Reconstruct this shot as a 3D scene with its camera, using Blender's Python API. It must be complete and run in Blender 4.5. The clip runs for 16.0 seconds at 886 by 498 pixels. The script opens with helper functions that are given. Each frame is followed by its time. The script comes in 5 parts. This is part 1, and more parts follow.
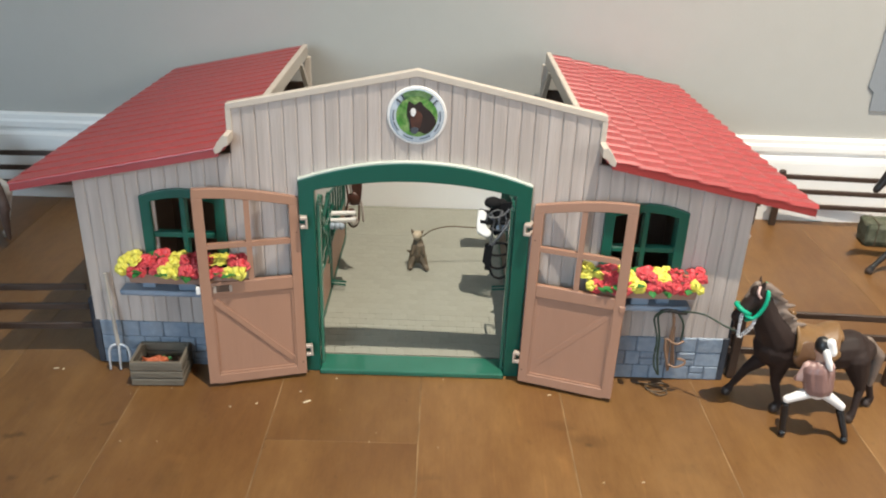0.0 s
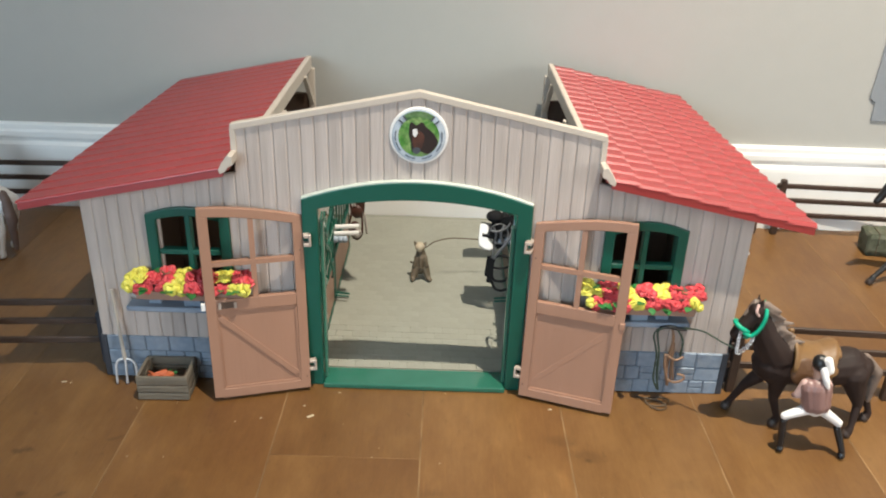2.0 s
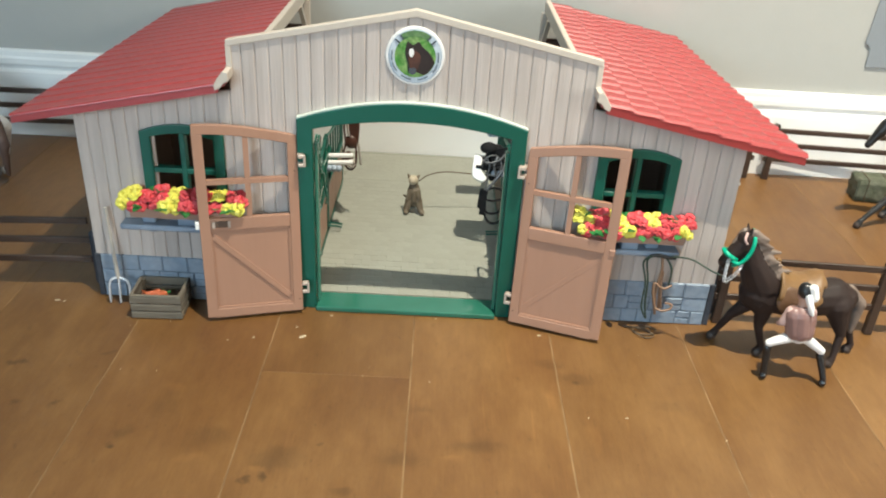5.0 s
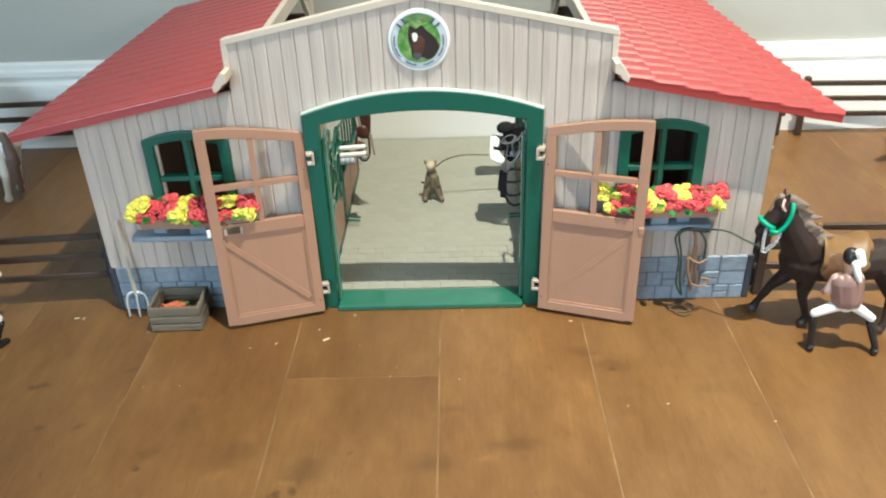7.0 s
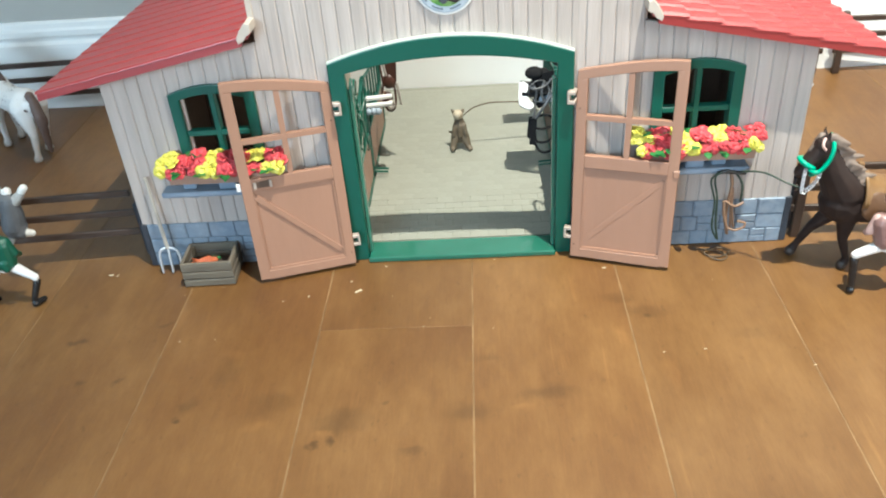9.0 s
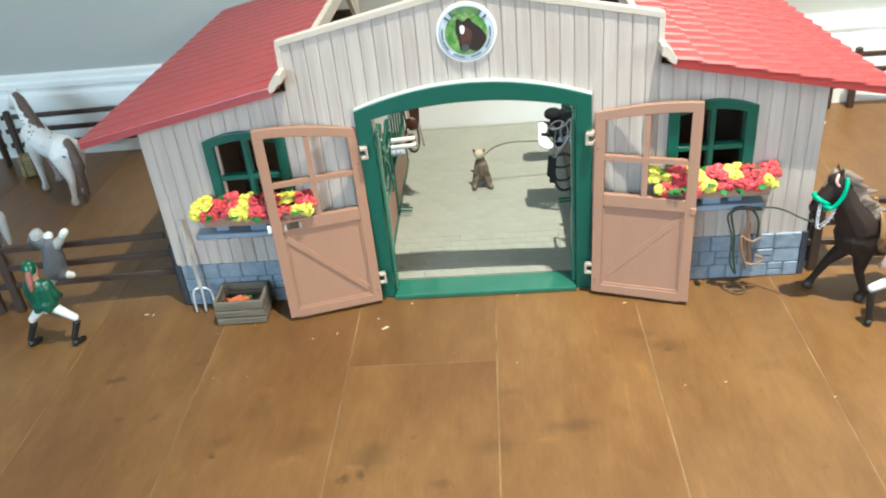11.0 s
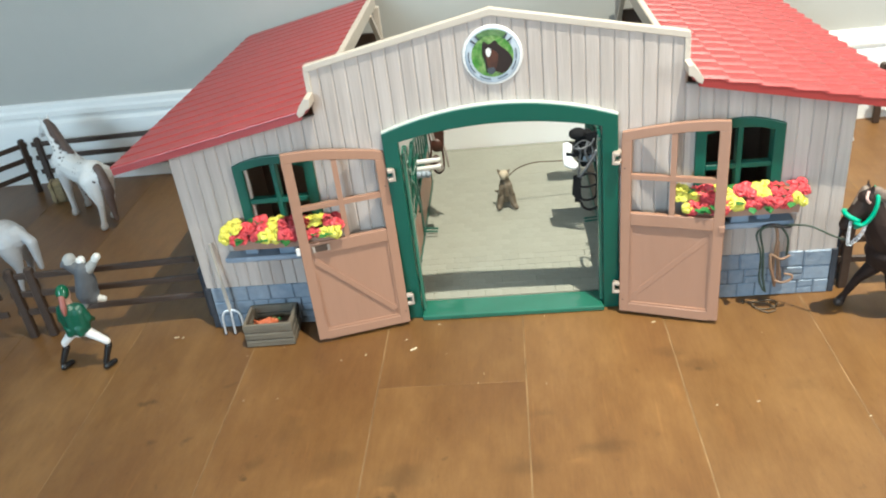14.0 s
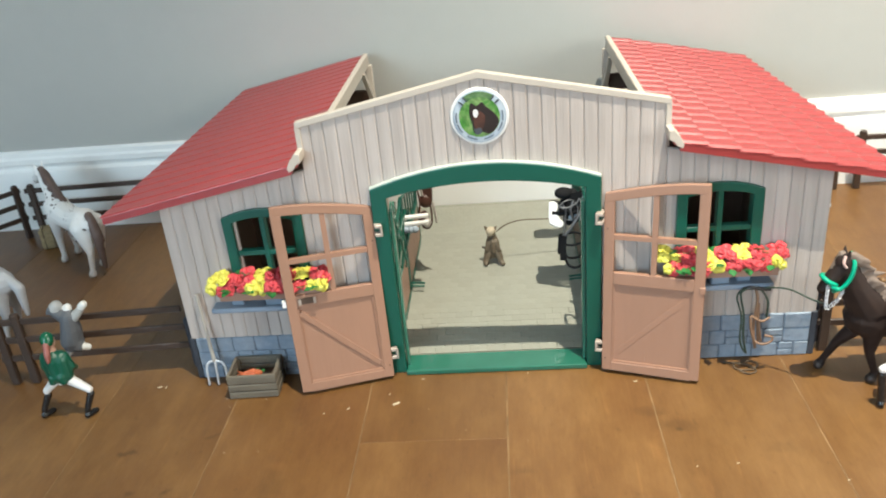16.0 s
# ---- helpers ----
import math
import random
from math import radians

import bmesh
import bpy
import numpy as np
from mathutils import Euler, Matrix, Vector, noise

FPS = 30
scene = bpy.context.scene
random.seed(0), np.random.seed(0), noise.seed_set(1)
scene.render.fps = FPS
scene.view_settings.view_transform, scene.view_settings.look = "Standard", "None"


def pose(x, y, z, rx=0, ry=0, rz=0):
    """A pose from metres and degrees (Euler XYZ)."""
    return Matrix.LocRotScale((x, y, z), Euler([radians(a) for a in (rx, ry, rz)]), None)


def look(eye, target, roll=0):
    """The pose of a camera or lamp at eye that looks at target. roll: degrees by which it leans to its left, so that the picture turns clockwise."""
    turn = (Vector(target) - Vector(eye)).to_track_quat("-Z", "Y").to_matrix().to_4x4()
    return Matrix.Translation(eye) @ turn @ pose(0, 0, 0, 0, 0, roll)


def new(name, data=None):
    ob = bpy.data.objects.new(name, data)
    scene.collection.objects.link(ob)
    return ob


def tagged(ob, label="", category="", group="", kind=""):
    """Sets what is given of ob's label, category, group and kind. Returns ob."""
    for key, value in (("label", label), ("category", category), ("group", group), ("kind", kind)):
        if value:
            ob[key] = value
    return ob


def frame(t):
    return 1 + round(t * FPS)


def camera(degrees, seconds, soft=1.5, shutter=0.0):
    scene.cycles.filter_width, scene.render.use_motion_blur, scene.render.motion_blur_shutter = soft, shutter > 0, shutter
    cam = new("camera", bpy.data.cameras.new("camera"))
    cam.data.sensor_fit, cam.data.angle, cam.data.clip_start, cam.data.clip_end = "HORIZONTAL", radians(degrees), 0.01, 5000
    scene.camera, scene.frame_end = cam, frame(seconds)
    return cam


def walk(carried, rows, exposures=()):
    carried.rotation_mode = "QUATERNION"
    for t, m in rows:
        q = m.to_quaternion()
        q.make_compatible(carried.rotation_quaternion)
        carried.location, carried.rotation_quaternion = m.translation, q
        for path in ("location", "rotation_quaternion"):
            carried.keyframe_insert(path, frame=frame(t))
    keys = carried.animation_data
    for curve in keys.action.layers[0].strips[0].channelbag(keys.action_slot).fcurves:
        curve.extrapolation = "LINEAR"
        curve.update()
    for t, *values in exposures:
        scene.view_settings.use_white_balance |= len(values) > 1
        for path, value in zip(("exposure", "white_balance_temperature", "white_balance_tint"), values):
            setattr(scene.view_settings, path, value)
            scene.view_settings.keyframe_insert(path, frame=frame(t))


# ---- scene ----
cam = camera(57.2, 16.0, soft=2.0)
PATH = [
    (0, 0.01887, -0.65259, 0.44076, -0.580, -25.487, 2.063),
    (0.5, 0.01834, -0.65431, 0.44747, -0.279, -25.127, 1.888),
    (1, 0.02412, -0.62733, 0.46685, -0.264, -25.405, 1.853),
    (1.5, 0.02526, -0.63516, 0.46220, -0.157, -25.568, 1.813),
    (2, 0.02103, -0.65106, 0.46334, -0.203, -25.944, 1.927),
    (2.5, 0.01779, -0.65651, 0.45415, 0.166, -27.592, 2.513),
    (3, 0.00793, -0.66176, 0.45133, 0.328, -27.811, 2.727),
    (3.5, 0.01023, -0.65408, 0.44819, -0.604, -29.282, 4.106),
    (3.7, 0.02123, -0.65967, 0.44927, -0.850, -29.882, 4.064),
    (5.8, 0.01966, -0.67244, 0.42691, -0.734, -27.832, 3.048),
    (6, 0.02830, -0.66714, 0.45195, -0.298, -29.711, 2.332),
    (6.5, 0.02671, -0.65236, 0.45628, 1.192, -30.162, -1.716),
    (7, 0.02938, -0.63879, 0.43276, 1.434, -30.336, -1.957),
    (7.5, 0.03004, -0.63410, 0.43796, 2.892, -32.475, -3.437),
    (8, 0.03782, -0.63233, 0.43416, 2.895, -32.955, -3.729),
    (8.5, 0.02268, -0.63448, 0.41865, 3.301, -33.066, -4.183),
    (9, 0.02453, -0.63478, 0.42674, 3.788, -33.539, -4.453),
    (9.5, 0.01598, -0.64194, 0.43428, 3.784, -33.674, -4.541),
    (10, 0.01110, -0.64955, 0.43786, 4.279, -31.920, -4.560),
    (10.2, 0.01413, -0.65119, 0.44279, 4.362, -31.776, -4.634),
    (12.3, 0.03150, -0.64756, 0.44256, 6.601, -29.852, -7.992),
    (12.5, 0.03381, -0.64067, 0.44055, 6.410, -31.062, -7.790),
    (13, 0.02109, -0.64302, 0.43872, 6.809, -29.642, -7.378),
    (13.5, 0.01322, -0.64781, 0.44112, 6.641, -29.661, -7.196),
    (14, 0.01542, -0.65290, 0.44598, 6.581, -29.609, -7.116),
    (14.5, 0.01814, -0.65651, 0.44927, 6.328, -29.220, -6.853),
    (15, 0.01954, -0.65932, 0.45072, 6.213, -28.347, -6.607),
    (15.5, 0.02069, -0.65763, 0.45112, 5.886, -26.804, -5.682),
    (16, 0.02198, -0.65892, 0.45193, 5.461, -25.995, -5.397),
]
walk(cam, [(t, pose(x, y, z, 90 + pitch, 0, yaw) @ pose(0, 0, 0, 0, 0, roll)) for t, x, y, z, yaw, pitch, roll in PATH],
     exposures=[(0.0, 0.42, 6250, 9), (1.5, 0.42, 6250, 9), (3.5, 0.60, 6350, 4), (6.2, 0.66, 6050, 3), (7.0, 0.78, 6050, 1), (9.0, 1.00, 5780, 2), (10.0, 1.06, 5680, -1), (12.5, 0.88, 6060, 2), (13.0, 0.88, 5980, 2),
                (14.5, 0.93, 6020, 2), (16.0, 0.79, 6130, 4)])

# ---- world and light ----
WALL_Y, ROOM_X0, ROOM_X1, ROOM_Y0, ROOM_H = 0.412, -2.6, 3.2, -3.4, 2.5
world = bpy.data.worlds.new("world")
scene.world = world
world.use_nodes = True
wn, wl = world.node_tree.nodes, world.node_tree.links
sky = wn.new("ShaderNodeTexSky")
sky.sky_type, sky.sun_disc, sky.sun_elevation, sky.sun_rotation = "NISHITA", False, radians(40), radians(200)
wl.new(sky.outputs[0], wn["Background"].inputs[0])
wn["Background"].inputs[1].default_value = 0.1

LAMP = (0.42, -0.475, 2.36)


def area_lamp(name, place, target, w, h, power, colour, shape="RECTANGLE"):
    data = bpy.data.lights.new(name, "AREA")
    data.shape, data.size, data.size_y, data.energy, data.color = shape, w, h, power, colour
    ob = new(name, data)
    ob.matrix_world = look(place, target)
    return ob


spot = bpy.data.lights.new("ceiling_lamp_light", "SPOT")
spot.energy, spot.color, spot.spot_size, spot.spot_blend, spot.shadow_soft_size = 334, (1.0, 0.885, 0.725), radians(71), 1.0, 0.016
new("ceiling_lamp_light", spot).matrix_world = look(LAMP, (LAMP[0] + 0.37, LAMP[1] + 0.34, 0))
# unseen opening in the east wall, with a warm fill light added in it
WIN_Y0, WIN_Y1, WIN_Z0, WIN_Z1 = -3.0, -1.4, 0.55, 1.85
area_lamp("fill_light", (ROOM_X1 + 0.05, (WIN_Y0 + WIN_Y1) / 2, (WIN_Z0 + WIN_Z1) / 2), (0, 0, 0.3), WIN_Y1 - WIN_Y0, WIN_Z1 - WIN_Z0, 46,
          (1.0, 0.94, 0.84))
# unseen south opening, its bluish fill light added to lift the left side
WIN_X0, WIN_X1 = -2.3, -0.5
area_lamp("fill_light", ((WIN_X0 + WIN_X1) / 2, ROOM_Y0 - 0.05, (WIN_Z0 + WIN_Z1) / 2), (0, 0, 0.2), WIN_X1 - WIN_X0, WIN_Z1 - WIN_Z0, 47, (0.64, 0.84, 1.0))

# ---- materials ----


def material(name, base, rough=0.5, metal=0.0, noise_scale=40.0, vary=0.12, bump=0.0, bump_scale=200.0, second=None, second_scale=8.0,
             second_amount=0.4, stretch=(1, 1, 1), piece=0.0, coat=0.0, spec=0.5):
    """A node material with two scales of colour variation, fine relief and, for pieces, a shade of their own."""
    m = bpy.data.materials.new(name)
    m.use_nodes = True
    n, l = m.node_tree.nodes, m.node_tree.links
    b = n["Principled BSDF"]
    b.inputs["Roughness"].default_value, b.inputs["Metallic"].default_value = rough, metal
    b.inputs["Coat Weight"].default_value = coat
    b.inputs["Specular IOR Level"].default_value = spec
    co = n.new("ShaderNodeTexCoord")
    mp = n.new("ShaderNodeMapping")
    mp.inputs["Scale"].default_value = stretch
    l.new(co.outputs["Object"], mp.inputs[0])
    fine = n.new("ShaderNodeTexNoise")
    fine.inputs["Scale"].default_value, fine.inputs["Detail"].default_value = noise_scale, 4.0
    l.new(mp.outputs[0], fine.inputs["Vector"])
    coarse = n.new("ShaderNodeTexNoise")
    coarse.inputs["Scale"].default_value, coarse.inputs["Detail"].default_value = second_scale, 3.0
    l.new(mp.outputs[0], coarse.inputs["Vector"])
    ramp = n.new("ShaderNodeValToRGB")
    ramp.color_ramp.elements[0].position, ramp.color_ramp.elements[1].position = 0.35, 0.65
    l.new(coarse.outputs["Fac"], ramp.inputs[0])
    mix = n.new("ShaderNodeMix")
    mix.data_type = "RGBA"
    mix.inputs["A"].default_value = (*base, 1)
    mix.inputs["B"].default_value = (*(second or [c * 0.85 for c in base]), 1)
    amount = n.new("ShaderNodeMath")
    amount.operation = "MULTIPLY"
    amount.inputs[1].default_value = second_amount
    l.new(ramp.outputs[0], amount.inputs[0])
    l.new(amount.outputs[0], mix.inputs["Factor"])
    hsv = n.new("ShaderNodeHueSaturation")
    span = n.new("ShaderNodeMapRange")
    span.inputs["To Min"].default_value, span.inputs["To Max"].default_value = 1 - vary, 1 + vary
    l.new(fine.outputs["Fac"], span.inputs["Value"])
    value = span.outputs[0]
    if piece:
        info = n.new("ShaderNodeObjectInfo")
        own = n.new("ShaderNodeMapRange")
        own.inputs["To Min"].default_value, own.inputs["To Max"].default_value = 1 - piece, 1 + piece
        l.new(info.outputs["Random"], own.inputs["Value"])
        mul = n.new("ShaderNodeMath")
        mul.operation = "MULTIPLY"
        l.new(value, mul.inputs[0])
        l.new(own.outputs[0], mul.inputs[1])
        value = mul.outputs[0]
    l.new(value, hsv.inputs["Value"])
    l.new(mix.outputs["Result"], hsv.inputs["Color"])
    l.new(hsv.outputs[0], b.inputs["Base Color"])
    if bump:
        grain = n.new("ShaderNodeTexNoise")
        grain.inputs["Scale"].default_value, grain.inputs["Detail"].default_value = bump_scale, 5.0
        l.new(mp.outputs[0], grain.inputs["Vector"])
        bp = n.new("ShaderNodeBump")
        bp.inputs["Strength"].default_value, bp.inputs["Distance"].default_value = bump, 0.002
        l.new(grain.outputs["Fac"], bp.inputs["Height"])
        l.new(bp.outputs[0], b.inputs["Normal"])
    return m


# knots and stains of the floor: x, y, radius, length along the board, darkness
KNOTS = [(-0.211, -0.208, 0.0045, 1.0, 0.45), (-0.2095, -0.194, 0.010, 1.2, 0.72), (-0.107, -0.237, 0.005, 1.0, 0.55), (-0.093, -0.233, 0.006, 1.0, 0.5),
         (-0.274, -0.165, 0.006, 1.0, 0.6), (-0.301, -0.164, 0.007, 1.0, 0.65), (-0.327, -0.111, 0.012, 0.6, 0.55), (-0.254, -0.0934, 0.008, 0.6, 0.75),
         (-0.087, -0.2150, 0.027, 0.7, 0.70), (0.008, -0.209, 0.026, 0.5, 0.76), (0.133, -0.077, 0.020, 0.5, 0.80), (-0.143, -0.193, 0.024, 0.8, 0.80), (-0.186, -0.158, 0.016, 1.6, 0.84), (-0.056, -0.196, 0.006, 0.5, 0.7),
         (-0.033, -0.244, 0.010, 0.6, 0.72), (0.1535, -0.106, 0.006, 1.0, 0.55),
         (0.068, -0.190, 0.030, 0.45, 0.70), (0.150, -0.098, 0.026, 0.5, 0.80), (0.045, -0.205, 0.012, 0.35, 1.22), (0.132, -0.130, 0.008, 3.5, 1.20), (0.160, -0.175, 0.007, 4.0, 1.18),
         (-0.098, -0.225, 0.014, 0.5, 1.22), (-0.150, -0.215, 0.016, 0.5, 1.15), (-0.185, -0.135, 0.012, 0.6, 1.15), (0.02, -0.150, 0.020, 0.4, 0.84), (0.23, -0.13, 0.022, 0.5, 0.85)]


def floor_material():
    """Stained maple boards: streaks along the board, blotches and knots, a satin finish, each board its own shade."""
    m = bpy.data.materials.new("stained_floor_boards")
    m.use_nodes = True
    n, l = m.node_tree.nodes, m.node_tree.links
    b = n["Principled BSDF"]
    co, info = n.new("ShaderNodeTexCoord"), n.new("ShaderNodeObjectInfo")
    shift = n.new("ShaderNodeVectorMath")
    shift.operation = "MULTIPLY_ADD"
    l.new(info.outputs["Random"], shift.inputs[0])
    shift.inputs[1].default_value = (37.0, 91.0, 13.0)
    l.new(co.outputs["Object"], shift.inputs[2])

    def tex(scale, detail, stretch, rough=0.55):
        mp = n.new("ShaderNodeMapping")
        mp.inputs["Scale"].default_value = stretch
        l.new(shift.outputs[0], mp.inputs[0])
        t = n.new("ShaderNodeTexNoise")
        t.inputs["Scale"].default_value, t.inputs["Detail"].default_value, t.inputs["Roughness"].default_value = scale, detail, rough
        l.new(mp.outputs[0], t.inputs["Vector"])
        return t

    blotch, streak, fine = tex(5.5, 5, (1.2, 0.7, 1), 0.55), tex(42, 9, (1.5, 0.5, 1), 0.72), tex(230, 3, (2.5, 0.15, 1))
    ramp = n.new("ShaderNodeValToRGB")
    e = ramp.color_ramp.elements
    e[0].position, e[0].color = 0.33, (0.094, 0.0396, 0.0116, 1)
    e[1].position, e[1].color = 0.72, (0.205, 0.1085, 0.0370, 1)
    mid = ramp.color_ramp.elements.new(0.52)
    mid.color = (0.142, 0.0690, 0.0214, 1)
    add = n.new("ShaderNodeMath")
    add.operation = "MULTIPLY_ADD"
    l.new(streak.outputs["Fac"], add.inputs[0])
    add.inputs[1].default_value = 0.42
    half = n.new("ShaderNodeMath")
    half.operation = "MULTIPLY"
    half.inputs[1].default_value = 0.62
    l.new(blotch.outputs["Fac"], half.inputs[0])
    l.new(half.outputs[0], add.inputs[2])
    l.new(add.outputs[0], ramp.inputs[0])
    # thin pale scratches along the boards and small dark pores
    scratch, pore = tex(70, 2, (3.2, 0.16, 1), 0.5), tex(150, 2, (1.3, 0.6, 1), 0.5)
    marks = None
    for source, lo, hi, gain in ((scratch, 0.66, 0.73, 1.15), (pore, 0.67, 0.76, 0.84)):
        mark = n.new("ShaderNodeMapRange")
        mark.inputs["From Min"].default_value, mark.inputs["From Max"].default_value = lo, hi
        mark.inputs["To Min"].default_value, mark.inputs["To Max"].default_value = 1.0, gain
        l.new(source.outputs["Fac"], mark.inputs["Value"])
        if marks is None:
            marks = mark.outputs[0]
        else:
            both = n.new("ShaderNodeMath")
            both.operation = "MULTIPLY"
            l.new(marks, both.inputs[0])
            l.new(mark.outputs[0], both.inputs[1])
            marks = both.outputs[0]
    hsv = n.new("ShaderNodeHueSaturation")
    own = n.new("ShaderNodeMapRange")
    own.inputs["To Min"].default_value, own.inputs["To Max"].default_value = 0.92, 1.08
    l.new(info.outputs["Random"], own.inputs["Value"])
    tiny = n.new("ShaderNodeMapRange")
    tiny.inputs["To Min"].default_value, tiny.inputs["To Max"].default_value = 0.89, 1.11
    l.new(fine.outputs["Fac"], tiny.inputs["Value"])
    mul = n.new("ShaderNodeMath")
    mul.operation = "MULTIPLY"
    l.new(own.outputs[0], mul.inputs[0])
    l.new(tiny.outputs[0], mul.inputs[1])
    worn = n.new("ShaderNodeMath")
    worn.operation = "MULTIPLY"
    l.new(mul.outputs[0], worn.inputs[0])
    l.new(marks, worn.inputs[1])
    l.new(worn.outputs[0], hsv.inputs["Value"])
    l.new(ramp.outputs[0], hsv.inputs["Color"])
    # small knots with a dark heart, and a few larger brown stains, at their places on the floor
    where = n.new("ShaderNodeNewGeometry")
    wob = n.new("ShaderNodeTexNoise")
    wob.inputs["Scale"].default_value, wob.inputs["Detail"].default_value = 55, 4
    l.new(where.outputs["Position"], wob.inputs["Vector"])
    warp = n.new("ShaderNodeVectorMath")
    warp.operation = "MULTIPLY_ADD"
    l.new(wob.outputs["Color"], warp.inputs[0])
    warp.inputs[1].default_value = (0.022, 0.022, 0.0)
    l.new(where.outputs["Position"], warp.inputs[2])
    colour = hsv.outputs[0]
    for kx, ky, r, longer, depth in KNOTS:
        off = n.new("ShaderNodeVectorMath")
        off.operation = "MULTIPLY_ADD"
        l.new(warp.outputs[0], off.inputs[0])
        off.inputs[1].default_value, off.inputs[2].default_value = (1, 1 / longer, 0), (-kx - 0.011, (-ky - 0.011) / longer, 0)
        far_off = n.new("ShaderNodeVectorMath")
        far_off.operation = "LENGTH"
        l.new(off.outputs[0], far_off.inputs[0])
        dark = n.new("ShaderNodeMapRange")
        dark.interpolation_type = "SMOOTHSTEP"
        dark.inputs["From Min"].default_value, dark.inputs["From Max"].default_value = r * 0.15, r
        dark.inputs["To Min"].default_value, dark.inputs["To Max"].default_value = depth, 1.0
        l.new(far_off.outputs["Value"], dark.inputs["Value"])
        dim = n.new("ShaderNodeHueSaturation")
        l.new(dark.outputs[0], dim.inputs["Value"])
        l.new(colour, dim.inputs["Color"])
        colour = dim.outputs[0]
    l.new(colour, b.inputs["Base Color"])
    rr = n.new("ShaderNodeMapRange")
    rr.inputs["To Min"].default_value, rr.inputs["To Max"].default_value = 0.30, 0.48
    l.new(blotch.outputs["Fac"], rr.inputs["Value"])
    l.new(rr.outputs[0], b.inputs["Roughness"])
    bp = n.new("ShaderNodeBump")
    bp.inputs["Strength"].default_value, bp.inputs["Distance"].default_value = 0.12, 0.002
    l.new(streak.outputs["Fac"], bp.inputs["Height"])
    l.new(bp.outputs[0], b.inputs["Normal"])
    return m


FLOOR = floor_material()
WALL = material("grey_wall_paint", (0.405, 0.398, 0.370), 0.75, vary=0.03, bump=0.06, bump_scale=350, second_scale=2, second_amount=0.2)
TRIM = material("white_trim_paint", (0.85, 0.845, 0.825), 0.35, vary=0.02, second_scale=5, second_amount=0.12)
CEIL = material("white_ceiling_paint", (0.8, 0.8, 0.78), 0.8, vary=0.02)
SIDING = material("grey_beige_siding_plastic", (0.485, 0.424, 0.388), 0.5, noise_scale=120, vary=0.13, bump=0.34, bump_scale=200, second=(0.375, 0.320, 0.286),
                  second_scale=55, second_amount=0.58, stretch=(2.2, 1, 0.13), piece=0.05)
# joint colour, kept paler for the light that board edges catch
GROOVE = material("groove_mid_tone", (0.40, 0.355, 0.315), 0.7, vary=0.1)
CREAM = material("cream_trim_plastic", (0.525, 0.460, 0.392), 0.45, noise_scale=90, vary=0.05, second_scale=25, second_amount=0.25, bump=0.1)
RED = material("red_roof_plastic", (0.292, 0.033, 0.035), 0.35, noise_scale=150, vary=0.06, bump=0.04, bump_scale=160, second_scale=20, second_amount=0.3,
               piece=0.04, spec=0.8)
GREEN = material("dark_green_plastic", (0.004, 0.082, 0.056), 0.40, noise_scale=70, vary=0.06, second_scale=15, second_amount=0.3, bump=0.05)
BROWN = material("tan_brown_plastic", (0.325, 0.179, 0.119), 0.45, noise_scale=140, vary=0.04, bump=0.08, bump_scale=200, second_scale=30, second_amount=0.22,
                 stretch=(2, 2, 0.25))
STONE = material("blue_grey_stone_plastic", (0.200, 0.250, 0.318), 0.55, noise_scale=160, vary=0.25, bump=0.5, bump_scale=180, second=(0.284, 0.318, 0.361),
                 second_scale=90, second_amount=0.5, piece=0.12)
MORTAR = material("slate_stone_joint", (0.13, 0.16, 0.205), 0.7)
GLOSSGREEN = material("glossy_green_plastic", (0.016, 0.112, 0.072), 0.24, noise_scale=70, vary=0.06, second=(0.024, 0.135, 0.092), second_scale=30, second_amount=0.5, coat=0.8)
RACK = material("blue_grey_rack_plastic", (0.232, 0.284, 0.361), 0.4, vary=0.06)
HINGE = material("pale_hinge_plastic", (0.40, 0.33, 0.28), 0.4, vary=0.04)
COBBLE = material("sand_grey_cobble", (0.266, 0.266, 0.222), 0.6, noise_scale=200, vary=0.10, bump=0.3, bump_scale=300, second=(0.236, 0.234, 0.193), second_scale=25,
                  second_amount=0.6, piece=0.04)
JOINT = material("cobble_joint", (0.240, 0.240, 0.197), 0.8, vary=0.08)
DARKWOOD = material("dark_brown_fence_plastic", (0.046, 0.0265, 0.0175), 0.48, noise_scale=150, vary=0.25, bump=0.4, bump_scale=220, stretch=(0.3, 2, 2))
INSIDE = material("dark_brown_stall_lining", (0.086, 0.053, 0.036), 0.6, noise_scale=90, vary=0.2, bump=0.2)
PETAL_R = material("red_petals", (0.52, 0.042, 0.055), 0.5, noise_scale=300, vary=0.15, second=(0.60, 0.095, 0.10), second_scale=120, second_amount=0.5, piece=0.12)
PETAL_Y = material("yellow_petals", (0.66, 0.60, 0.10), 0.5, noise_scale=300, vary=0.1, second=(0.619, 0.602, 0.052), second_scale=120, second_amount=0.5, piece=0.06)
LEAF = material("green_leaves", (0.022, 0.146, 0.034), 0.45, noise_scale=250, vary=0.2, piece=0.15)
BOX = material("dull_pink_flower_trough", (0.34, 0.215, 0.165), 0.6, vary=0.1)
CRATE = material("grey_weathered_crate", (0.165, 0.138, 0.100), 0.6, noise_scale=120, vary=0.25, bump=0.5, bump_scale=200, second=(0.085, 0.07, 0.052), second_scale=60,
                 second_amount=0.65, stretch=(0.4, 1, 3))
CARROT = material("orange_carrots", (0.50, 0.125, 0.05), 0.5, vary=0.1)
SILVER = material("grey_fork_metal", (0.66, 0.67, 0.70), 0.3, metal=0.35, vary=0.06)
